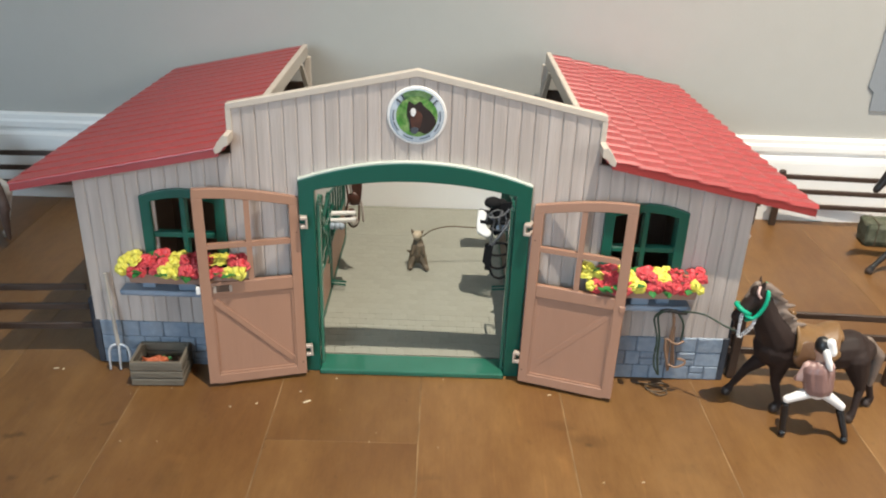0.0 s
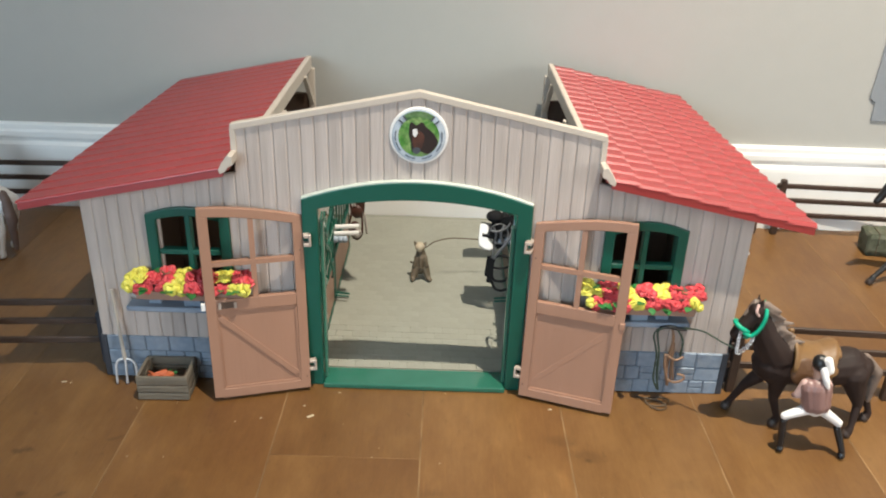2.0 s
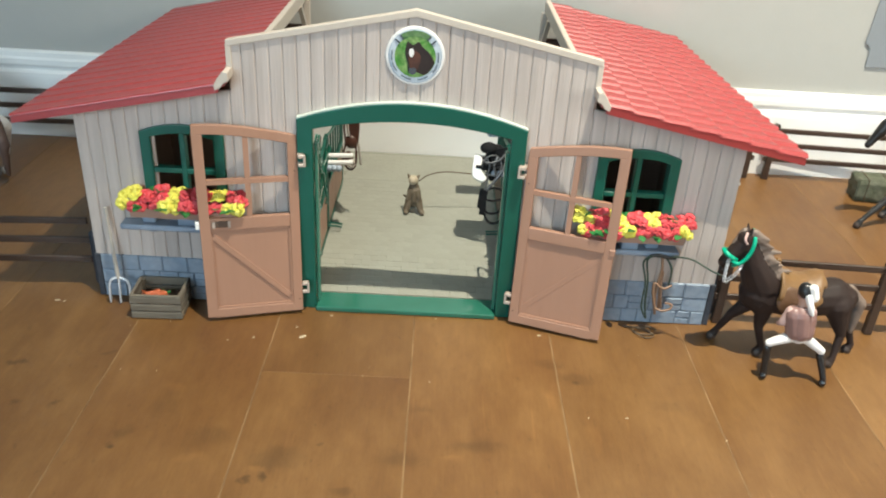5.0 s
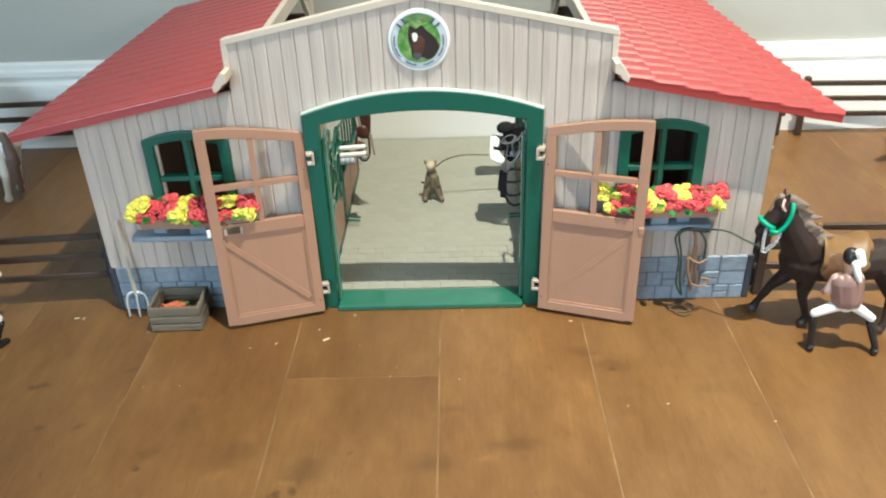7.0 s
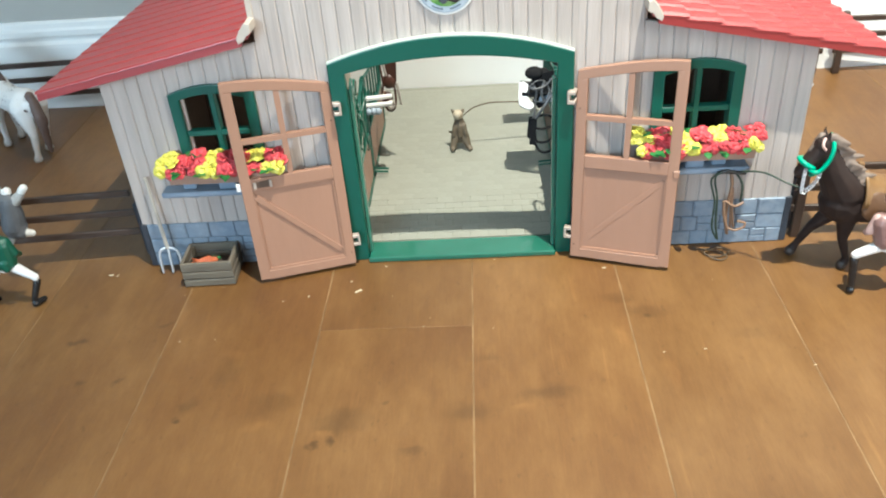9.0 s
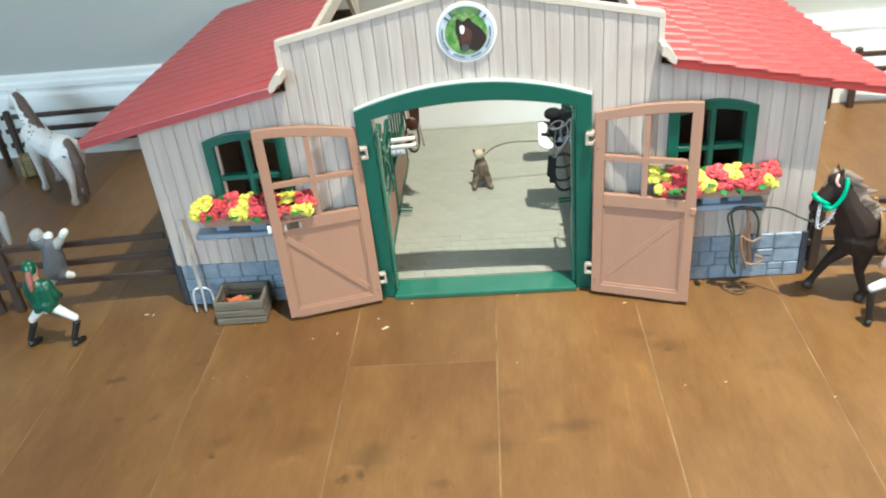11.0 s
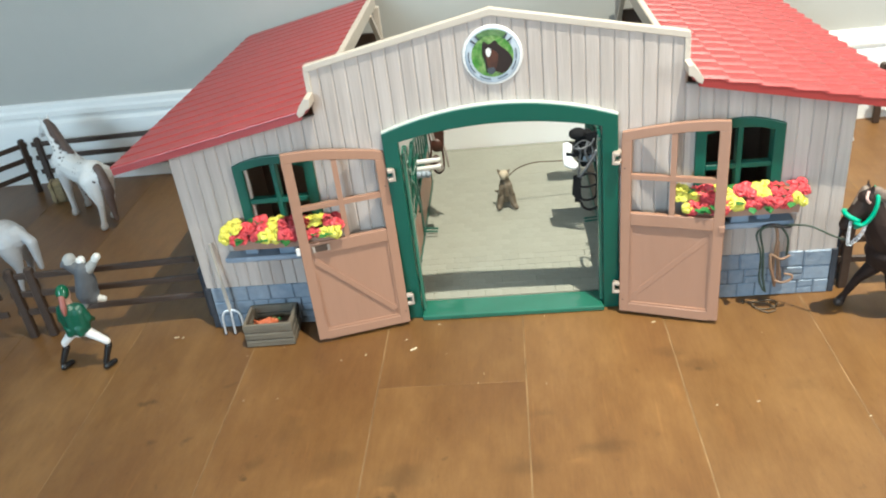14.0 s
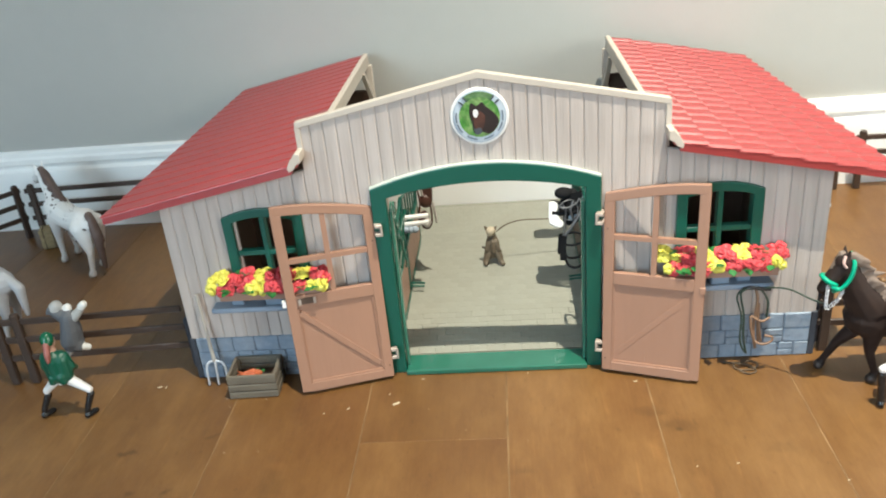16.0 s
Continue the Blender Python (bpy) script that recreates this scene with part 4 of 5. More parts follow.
def flower_box(x0, x1, colours_top, colours_front, seed):
    rng = random.Random(seed)
    ob = thing("flower_box", ((x0 + x1) / 2, -0.001, 0.0962), "trough of red and yellow plastic flowers hung below a barn window", "flower box", "flower boxes")
    w = (x1 - x0) / 2
    bm = B()
    prism(bm, [(-0.0215, 0.010), (-0.0190, 0.0005), (-0.0005, 0.0005), (-0.0005, 0.010)], -w + 0.007, w - 0.007, "x")
    part("trough", bm, BOX, ob, "dull pink plastic trough")
    part("bracket", box(B(), -0.008, 0.008, -0.012, 0.0, -0.012, 0.0005, 0.001), RACK, ob)
    def row(colours, y, z, tilt):
        n = len(colours)
        for i, c in enumerate(colours):
            x = -w + 0.004 + (2 * w - 0.008) * (i + rng.uniform(-0.35, 0.35)) / (n - 1)
            k = rng.uniform(0.80, 1.25)
            m = pose(x, y + rng.uniform(-0.002, 0.002), z + rng.uniform(-0.0022, 0.0018), tilt + rng.uniform(-22, 22), rng.uniform(-25, 25), 0)
            piece("flower", rng.choice(BLOOMS[c]), ob, m @ pose(0, 0, 0, 0, 0, rng.uniform(0, 360)) @ Matrix.Diagonal((k, k * rng.uniform(0.85, 1.1), k * 0.8, 1)))
    row(colours_top, -0.006, 0.0205, 12)
    row(colours_top, -0.0145, 0.0200, 30)
    row(colours_front, -0.0205, 0.0135, 62)
    for i in range(10):
        x = rng.uniform(-w + 0.006, w - 0.006)
        piece("leaf", LEAFMESH, ob, pose(x, -0.0235, rng.uniform(0.009, 0.016), 0, rng.uniform(-20, 30), -90 + rng.uniform(-60, 60)))
    for i in range(12):
        x = rng.uniform(-w + 0.002, w - 0.002)
        piece("leaf", LEAFMESH, ob, pose(x, -0.008, 0.020, 0, rng.uniform(-30, 10), rng.uniform(0, 360)))


flower_box(-0.2560, -0.1475, "yyrrryyrrryyrr", "yrrrryyrrrrryy", 2)
flower_box(0.1500, 0.2575, "yyrryyrryyrrrr", "yrrrryyrrrrryy", 5)

# ---- pitchfork and crate ----
fork = thing("pitchfork", (-0.2722, -0.013, 0), "grey toy pitchfork leaning against the barn front", "pitchfork")
bm = B()
rod(bm, (-0.0005, 0.0015, 0.026), (-0.0056, 0.0085, 0.097), 0.0019, 0.0016)
part("shaft", bm, FORKWOOD, fork)
bm = B()
for k in range(-1, 2):
    tube(bm, [(0, 0.0015, 0.027), (k * 0.0066, 0.001, 0.0250), (k * 0.0094, 0.0, 0.018), (k * 0.0094, -0.002, 0.0010)], 0.00115, 7)
part("tines", bm, SILVER, fork, "grey metal tines", True)

crate = thing("crate", (-0.2308, -0.0205, 0), "weathered grey slatted crate holding carrots", "crate", turn=2)
CRW, CRD = 0.0235, 0.0180


def slat(x0, x1, y0, y1, z0, z1):
    part("slat", box(B(), x0, x1, y0, y1, z0, z1, 0.0006), CRATE, crate)


for i in range(3):
    z = 0.0008 + i * 0.0080
    for y in (-CRD, CRD - 0.002):
        slat(-CRW, CRW, y, y + 0.002, z, z + 0.0070)
    for x in (-CRW, CRW - 0.002):
        slat(x, x + 0.002, -CRD + 0.002, CRD - 0.002, z + 0.0003, z + 0.0068)
for sx in (-1, 1):
    for sy in (-1, 1):
        cx, cy = sx * (CRW - 0.0035), sy * (CRD - 0.0035)
        part("corner_post", box(B(), cx - 0.0015, cx + 0.0015, cy - 0.0015, cy + 0.0015, 0.001, 0.0240), CRATE, crate)
for y in (-CRD, CRD - 0.003):
    slat(-CRW, CRW, y, y + 0.003, 0.0240, 0.0256)
for x in (-CRW, CRW - 0.003):
    slat(x, x + 0.003, -CRD + 0.003, CRD - 0.003, 0.0240, 0.0256)
part("bottom", box(B(), -CRW + 0.002, CRW - 0.002, -CRD + 0.002, CRD - 0.002, 0.0006, 0.0115), INSIDE, crate)
rng = random.Random(12)
for k in range(6):
    c = thing("carrot", (-0.2355 + rng.uniform(-0.009, 0.006), -0.0245 + rng.uniform(-0.006, 0.006), 0.0152 + 0.0010 * k), "small orange plastic carrot in the crate", "carrot", "carrots in the crate",
              turn=rng.uniform(-60, 60))
    bm = B()
    rod(bm, (-0.008, 0, 0), (0.007, 0, 0), 0.0008, 0.0030, 9)
    ball(bm, (0.007, 0, 0), 0.0030, seg=8)
    part("root", bm, CARROT, c, smooth=True)
    bm = B()
    rod(bm, (0.0085, 0, 0), (0.0125, 0, 0.001), 0.0007, 0.0016, 6)
    part("leaf_stub", bm, LEAF, c)

# ---- fences ----


def post(parent, x, y, h=0.079, lean=0):
    bm = B()
    box(bm, -0.0042, 0.0042, -0.0034, 0.0034, 0, h, 0.001)
    ob = part("post", bm, DARKWOOD, parent)
    ob.matrix_basis = pose(x, y, 0, 0, lean, 0)
    bm = B()
    ball(bm, (0, 0, h), 0.0045, sz=0.55, seg=10)
    part("post_cap", bm, DARKWOOD, ob, smooth=True)


def fence(a, b, posts, label, heights=(0.030, 0.051, 0.0715), over=0.006):
    a, b = Vector(a), Vector(b)
    d = b - a
    ob = thing("fence", (a.x, a.y, 0), label, "fence", "fence panels", turn=math.degrees(math.atan2(d.y, d.x)))
    L = d.length
    for h in heights:
        part("rail", box(B(), -over, L + over, -0.0012, 0.0022, h - 0.0034, h + 0.0034, 0.0008), DARKWOOD, ob)
    for u in posts:
        post(ob, u, 0.0)
    return ob


fence((-0.4910, 0.002), (-0.312, 0.015), (0.001, 0.0215), "dark brown three-rail toy fence beside the barn")
fence((-0.66, -0.012), (-0.512, -0.001), (0.02,), "dark brown three-rail toy fence beside the barn")
fence((-0.655, 0.373), (-0.345, 0.388), (0.004,), "dark brown three-rail toy fence along the baseboard")
fence((-0.80, 0.21), (-0.673, 0.372), (0.02, 0.205), "dark brown three-rail toy fence running out from the wall")
fence((0.482, 0.384), (0.80, 0.366), (0.002, 0.2), "dark brown three-rail toy fence along the baseboard")
fence((0.300, 0.390), (0.458, 0.385), (0.004, 0.155), "dark brown three-rail toy fence along the baseboard")
fence((0.3060, 0.006), (0.615, -0.008), (0.001, 0.15, 0.30), "dark brown three-rail toy fence behind the bay horse")

HAIRBROWN = material("dull_brown_mane", (0.13, 0.085, 0.07), 0.55, noise_scale=120, vary=0.3, bump=0.4)

# ---- animals and riders, each one plain moulded figure ----


def horse_prims(coat, mane, hoof, legs, head, neck_r=0.0120, girth=1.0, tail=((-0.052, 0, 0.078), (-0.066, 0, 0.062), (-0.066, 0, 0.030)), face=None):
    """A horse facing +x, withers at about 0.085. legs: hoof places front-left, front-right, back-left, back-right; head: poll and nose."""
    p = []
    g = girth
    p.append(((0.030, 0, 0.068), 0.0185 * g, (-0.005, 0, 0.064), 0.0180 * g, coat))
    p.append(((-0.005, 0, 0.064), 0.0180 * g, (-0.036, 0, 0.069), 0.0185 * g, coat))
    p.append(((-0.036, 0, 0.070), 0.0180 * g, (-0.046, 0, 0.068), 0.0150 * g, coat))
    p.append(((0.034, 0, 0.072), 0.0170, (0.040, 0, 0.066), 0.0145, coat))
    poll, nose = Vector(head[0]), Vector(head[1])
    base = Vector((0.034, 0, 0.079))
    mid = (base + poll) / 2 + Vector((0.003, 0, 0.002))
    p.append((base, neck_r * 1.25, mid, neck_r * 0.86, coat))
    p.append((mid, neck_r * 0.86, poll, neck_r * 0.58, coat))
    p.append((poll, 0.0075, poll.lerp(nose, 0.35) + Vector((0, 0, -0.0015)), 0.0072, face or coat))
    p.append((poll.lerp(nose, 0.35), 0.0066, poll.lerp(nose, 0.85), 0.0046, face or coat))
    p.append((poll.lerp(nose, 0.85), 0.0048, nose, 0.0045, face or coat))
    for s in (-1, 1):
        p.append((poll + Vector((-0.001, 0.0042 * s, 0.006)), 0.0024, poll + Vector((-0.001, 0.0055 * s, 0.0135)), 0.0009, face or coat))
    back = (base - poll).normalized()
    for k in range(13):
        c = poll.lerp(base, k / 12.0) + Vector((-0.0070 - 0.0015 * math.sin(k * 1.3), 0.0012 * math.sin(k * 2.0), 0.0040))
        p.append((c, 0.0036, c + Vector((-0.0035, 0.003 * math.sin(k * 2.3), -0.005)), 0.0022, mane))
    for k, (x, y) in enumerate(legs):
        s = 1 if k % 2 == 0 else -1
        front = k < 2
        top = Vector((0.030 if front else -0.040, 0.0075 * s, 0.062 if front else 0.064))
        knee = Vector((top.x * 0.45 + x * 0.55 + (0.004 if front else -0.007), top.y * 0.5 + y * 0.5, 0.034))
        fet = Vector((x - 0.001, y, 0.0095))
        p.append((top, 0.0108 if front else 0.0142, knee, 0.0048 if front else 0.0050, coat))
        p.append((knee, 0.0046, fet, 0.0031, coat))
        p.append((fet, 0.0037, Vector((x + 0.001, y, 0.0046)), 0.0046, coat))
        p.append(((x + 0.0015, y, 0.0042), 0.0048, (x + 0.002, y, 0.0036), 0.0052, hoof))
    pts = [Vector(q) for q in tail]
    rr = (0.0050, 0.0062, 0.0030)
    for i in range(len(pts) - 1):
        p.append((pts[i], rr[min(i, 2)], pts[i + 1], rr[min(i + 1, 2)], mane))
    return p


# the dark bay horse faces the barn's corner
bay = horse_prims(COAT_D, MANE, HOOF, ((0.0226, 0.0065), (0.0613, -0.0197), (-0.044, 0.020), (-0.074, -0.0068)), ((0.0630, 0.004, 0.129), (0.0785, 0.005, 0.1045)), neck_r=0.0158)
rng = random.Random(17)
for k in range(10):
    c = Vector((0.058 - 0.0035 * k, 0.006 + 0.004 * rng.random(), 0.137 - 0.0048 * k))
    bay.append((c, 0.0042, c + Vector((-0.006 - 0.009 * rng.random(), 0.004 * rng.random(), -0.008 + 0.010 * rng.random())), 0.0014, MANE))
bay.append(((0.066, 0.003, 0.137), 0.0030, (0.074, 0.004, 0.124), 0.0015, MANE))
bay.append(((0.0655, 0.004, 0.1215), 0.0088, (0.0785, 0.005, 0.1035), 0.0060, COAT_D))
bay.append(((0.036, 0, 0.070), 0.0195, (0.030, 0, 0.066), 0.0195, COAT_D))
figurine("horse_figurine", bay, pose(0.353, -0.041, 0, 0, 0, 180) @ Matrix.Scale(0.93, 4), "dark bay toy horse with a grey-brown mane standing on the floor", "toy horse")
spotted = horse_prims(SPOT, HAIRBROWN, PALEHOOF, ((0.0313, 0.0112), (0.0408, -0.0112), (-0.0462, 0.0123), (-0.0255, -0.0123)), ((0.066, -0.004, 0.112), (0.090, -0.004, 0.096)), neck_r=0.0080,
                      girth=0.88, tail=((-0.052, 0, 0.080), (-0.062, 0.001, 0.056), (-0.060, 0.001, 0.014)))
for k in range(12):
    c = Vector((0.060, -0.004, 0.118)).lerp(Vector((0.020, 0, 0.090)), k / 11.0)
    spotted.append((c, 0.0036, c + Vector((-0.002, -0.005, -0.007)), 0.0030, HAIRBROWN))
spotted.append(((-0.055, 0, 0.074), 0.0056, (-0.062, 0, 0.050), 0.0066, HAIRBROWN))
figurine("horse_figurine", spotted, pose(-0.5440, 0.274, 0, 0, 0, 142) @ Matrix.Scale(1.04, 4), "white spotted toy horse with a brown mane, seen beside the fence", "toy horse")
figurine("horse_figurine", horse_prims(COAT_G, COAT_G, PALEHOOF, ((0.034, 0.013), (0.040, -0.013), (-0.040, 0.013), (-0.036, -0.014)),
                                       ((0.074, 0.0, 0.112), (0.094, 0.0, 0.094))),
         pose(-0.585, 0.104, 0, 0, 0, 172), "pale grey toy horse inside the fence", "toy horse")
figurine("horse_figurine", horse_prims(COAT_B, COAT_B, HOOF, ((0.0977, 0.0214), (0.050, -0.013), (-0.040, 0.013), (-0.036, -0.014)),
                                       ((0.090, 0.0, 0.130), (0.106, 0.0, 0.102))),
         pose(0.652, 0.262, 0, 0, 0, 180), "black toy horse standing near the baseboard fence", "toy horse")
# saddle, halter and lead on the bay horse
saddle = thing("saddle", (0.3480, -0.041, 0.0765), "tan leather-coloured toy saddle on the bay horse", "saddle")
bm = B()
bmesh.ops.create_grid(bm, x_segments=12, y_segments=14, size=1.0)
for v in bm.verts:
    u, w = v.co.x, v.co.y
    ang = w * 1.5
    r = 0.0202 + 0.0022 * (abs(u) ** 3) + (0.002 if u > 0.6 else 0)
    v.co = Vector((u * (0.020 - 0.004 * abs(w)), r * math.sin(ang), (r + 0.001) * math.cos(ang) - 0.0135 + 0.005 * u * u * (1 - abs(w))))
bmesh.ops.recalc_face_normals(bm, faces=bm.faces)
seat = part("seat", bm, LEATHER, saddle, smooth=True)
sol = seat.modifiers.new("thick", "SOLIDIFY")
sol.thickness, sol.offset = 0.0022, 1
bm = B()
bmesh.ops.create_uvsphere(bm, u_segments=14, v_segments=8, radius=0.0105, matrix=Matrix.Translation((0.0185, 0, 0.0095)) @ Matrix.Diagonal((0.42, 1.6, 0.62, 1)))
part("cantle", bm, LEATHER, saddle, smooth=True)
bm = B()
rod(bm, (-0.017, 0, 0.010), (-0.020, 0, 0.0175), 0.0026, 0.0018)
ball(bm, (-0.0205, 0, 0.018), 0.0027)
part("horn", bm, LEATHER, saddle, smooth=True)
for s in (-1, 1):
    bm = B()
    bmesh.ops.create_uvsphere(bm, u_segments=18, v_segments=10, radius=0.0135, matrix=Matrix.Translation((-0.0050, s * 0.0212, -0.0100)) @ Matrix.Rotation(radians(s * 14), 4, "X") @ Matrix.Diagonal((0.86, 0.20, 1.0, 1)))
    part("flap", bm, FLAP, saddle, "rounded darker leather flap", True)
    bm = B()
    box(bm, -0.003, 0.001, *sorted((s * 0.0225, s * 0.0238)), -0.034, -0.012, 0.0004)
    part("stirrup_strap", bm, LEATHER, saddle)

saddle.scale = (1.10, 0.93, 0.96)
saddle.rotation_euler = (0, radians(12), 0)
bm = B()
for s in (-1, 1):
    bmesh.ops.create_uvsphere(bm, u_segments=14, v_segments=8, radius=0.010, matrix=Matrix.Translation((0.008, s * 0.017, -0.004)) @ Matrix.Rotation(radians(-s * 50), 4, "X") @ Matrix.Diagonal((1.5, 0.9, 0.32, 1)))
part("skirt", bm, LEATHER, saddle, smooth=True)
halter = thing("halter", (0.284, -0.0455, 0.107), "bright green toy halter with a silver chain on the horse's head", "halter")
bm = B()
for ring_c, axis, rx, rz in (((-0.0005, 0.0, -0.0030), (0.52, 0, 0.86), 0.0068, 0.0068),):
    d = Vector(axis).normalized()
    side = d.cross(Vector((0, 1, 0)))
    pts = [Vector(ring_c) + rx * (math.cos(a) * Vector((0, 1, 0)) + math.sin(a) * side) for a in (k * math.tau / 12 for k in range(13))]
    tube(bm, pts, 0.0021, 8)
part("noseband", bm, HALTER, halter, smooth=True)
bm = B()
for s in (-1, 1):
    tube(bm, [(-0.001, s * 0.0068, -0.0055), (0.006, s * 0.0085, -0.0075), (0.0125, s * 0.0092, 0.002), (0.0150, s * 0.0078, 0.014), (0.0150, 0, 0.0215)], 0.0018, 8)
part("cheek_strap", bm, HALTER, halter, smooth=True)
bm = B()
tube(bm, [(0.006, -0.0075, -0.0085), (0.004, 0, -0.014), (0.006, 0.0075, -0.0085)], 0.0015, 6)
part("chin_strap", bm, HALTER, halter, smooth=True)
bm = B()
tube(bm, [(0.0088, -0.0084, 0.012), (0.0062, -0.0078, 0.0160), (0.0085, -0.004, 0.0205)], 0.0012, 6)
part("brow_patch", bm, SLEEVE, halter, smooth=True)
for pts in (((-0.003, -0.0065, -0.006), (-0.004, -0.007, -0.018), (-0.002, -0.005, -0.028)), ((0.008, -0.0085, -0.0085), (0.007, -0.008, -0.020), (-0.002, -0.005, -0.028))):
    for k in range(10):
        a, b = Vector(pts[0]).lerp(Vector(pts[1]), k / 10), Vector(pts[1]).lerp(Vector(pts[2]), k / 10)
        bm = B()
        ring = [Vector((0.0011 * math.cos(w), 0.0011 * math.sin(w) if k % 2 else 0, 0.0015 * math.sin(w))) for w in (q * math.tau / 8 for q in range(9))]
        tube(bm, [a.lerp(b, k / 10) + v for v in ring], 0.00042, 5)
        part("chain_link", bm, SILVER, halter, "silver chain link", True)
lead = thing("lead_rope", (0.283, -0.051, 0.083), "thin dark green lead rope from the halter to the rack", "rope")
bm = B()
tube(bm, [(0, 0, 0), (-0.012, 0.006, 0.003), (-0.028, 0.018, 0.007), (-0.044, 0.031, 0.0015), (-0.054, 0.034, -0.001)], 0.0008, 6)
part("cord", bm, ROPE, lead, smooth=True)

# harness over the rack and its end coiled on the floor
harness = thing("harness", (0.2275, -0.018, 0.040), "tan and dark green strap harness hanging from the rack", "harness")
bm = B()
tube(bm, [(0.002, 0.012, 0.0400), (0.005, -0.001, 0.0440), (0.0073, -0.004, 0.0325), (0.0058, -0.004, 0.0116), (0.0062, -0.005, -0.0042), (0.0090, -0.004, -0.0164)], 0.0014, 6)
tube(bm, [(0.0085, -0.004, 0.0300), (0.0088, -0.005, 0.0116), (0.0100, -0.005, -0.0042), (0.0110, -0.004, -0.0120)], 0.0013, 6)
tube(bm, [(0.0022, -0.005, 0.0180), (0.0030, -0.006, 0.0060), (0.0060, -0.006, -0.0050), (0.0085, -0.005, -0.0130)], 0.0014, 6)
tube(bm, [(0.0022, -0.005, 0.0185), (0.0107, -0.008, 0.0141), (0.0185, -0.006, 0.0165)], 0.0011, 6)
tube(bm, [(0.0066, -0.005, -0.0082), (0.0130, -0.008, -0.0103), (0.0209, -0.008, -0.0077), (0.0218, -0.007, -0.0038), (0.0155, -0.006, -0.0025)], 0.0011, 6)
tube(bm, [(0.0091, -0.006, 0.0142), (0.0104, -0.007, 0.0034), (0.0128, -0.006, -0.0087)], 0.0010, 6)
part("strap", bm, STRAP, harness, "tan strap", True)
bm = B()
tube(bm, [(-0.001, 0.008, 0.0410), (-0.0030, -0.003, 0.0455), (-0.0078, -0.004, 0.0400), (-0.0040, -0.005, 0.0200), (-0.0026, -0.005, -0.0035), (0.0012, -0.004, -0.0219)], 0.0010, 6)
tube(bm, [(-0.0033, 0.008, 0.0405), (-0.0055, -0.003, 0.0450), (-0.0109, -0.004, 0.0377), (-0.0060, -0.005, 0.0182), (-0.0054, -0.005, -0.0074), (0.0000, -0.004, -0.0208)], 0.0009, 6)
tube(bm, [(0.0075, 0.004, 0.0430), (0.0085, -0.003, 0.0450), (0.0155, -0.005, 0.0337), (0.0160, -0.005, 0.0166)], 0.0010, 6)
part("cord", bm, ROPE, harness, "dark green cord", True)
bm = B()
tube(bm, [(-0.0060, -0.002, 0.0440), (0.0010, -0.004, 0.0465), (0.0080, -0.004, 0.0450), (0.0180, -0.002, 0.0430)], 0.0016, 6)
part("pad", bm, BLACK, harness, "black pad over the rail", True)
coil = thing("rope_coil", (0.2285, -0.021, 0), "dark brown thin cord coiled on the floor by the barn", "rope")
bm = B()
tube(bm, [(-0.016, 0.010, 0.0012), (-0.004, 0.009, 0.0012), (0.008, 0.010, 0.0014), (0.014, 0.004, 0.0022), (0.006, -0.003, 0.0012), (-0.006, -0.002, 0.0014), (-0.008, 0.004, 0.003),
          (0.004, 0.003, 0.0030), (0.010, -0.005, 0.0012), (0.002, -0.009, 0.0012), (-0.006, -0.005, 0.0026)], 0.0007, 6)
part("cord", bm, BROWNROPE, coil, smooth=True)


def rider_prims(top, arm, cap, tail, feet, knees, hip, chest, head_c, tail_end):
    """A figure with bowed legs, seen from behind, looking away."""
    p = []
    hip, chest, head_c, tail_end = Vector(hip), Vector(chest), Vector(head_c), Vector(tail_end)
    for s, foot, knee in ((-1, Vector(feet[0]), Vector(knees[0])), (1, Vector(feet[1]), Vector(knees[1]))):
        p.append((hip + Vector((0.0052 * s, 0, 0)), 0.0052, knee + Vector((0, 0, 0.002)), 0.0035, BREECHES))
        p.append((knee + Vector((0, 0, -0.003)), 0.0036, foot + Vector((0, 0, 0.008)), 0.0028, BOOT))
        p.append((foot + Vector((0, -0.001, 0.0036)), 0.0034, foot + Vector((0.0045, 0.007, 0.0030)), 0.0027, BOOT))
        sh = chest + Vector((0.0092 * s, 0, 0.0035))
        el = sh + Vector((0.0042 * s, 0.001, -0.0125))
        p.append((sh, 0.0042, el, 0.0033, arm))
        p.append((el, 0.0031, el + Vector((-0.002 * s, 0.008, -0.006)), 0.0026, arm))
    p.append((hip + Vector((0, 0, 0.001)), 0.0076, hip + Vector((0, 0, 0.004)), 0.0076, BREECHES))
    p.append((hip + Vector((-0.0045, 0, 0.005)), 0.0080, chest + Vector((-0.0055, 0, 0)), 0.0084, top))
    p.append((hip + Vector((0.0045, 0, 0.005)), 0.0080, chest + Vector((0.0055, 0, 0)), 0.0084, top))
    p.append((hip + Vector((0, -0.0015, 0.005)), 0.0082, chest + Vector((0, -0.0015, 0.001)), 0.0090, top))
    p.append((chest + Vector((0, 0, 0.006)), 0.0038, head_c, 0.0040, SKIN))
    p.append((head_c + Vector((0, 0.001, -0.003)), 0.0054, head_c + Vector((0, 0.001, 0.001)), 0.0056, SKIN))
    p.append((head_c + Vector((0, -0.001, 0.0005)), 0.0061, head_c + Vector((0, 0.000, 0.0030)), 0.0060, cap))
    p.append((head_c + Vector((0, 0.007, 0.0005)), 0.0022, head_c + Vector((0, 0.009, -0.0005)), 0.0016, cap))
    start = head_c + Vector((0.001, -0.0060, -0.001))
    p.append((start, 0.0027, start.lerp(tail_end, 0.6), 0.0030, tail))
    p.append((start.lerp(tail_end, 0.6), 0.0030, tail_end, 0.0014, tail))
    return p


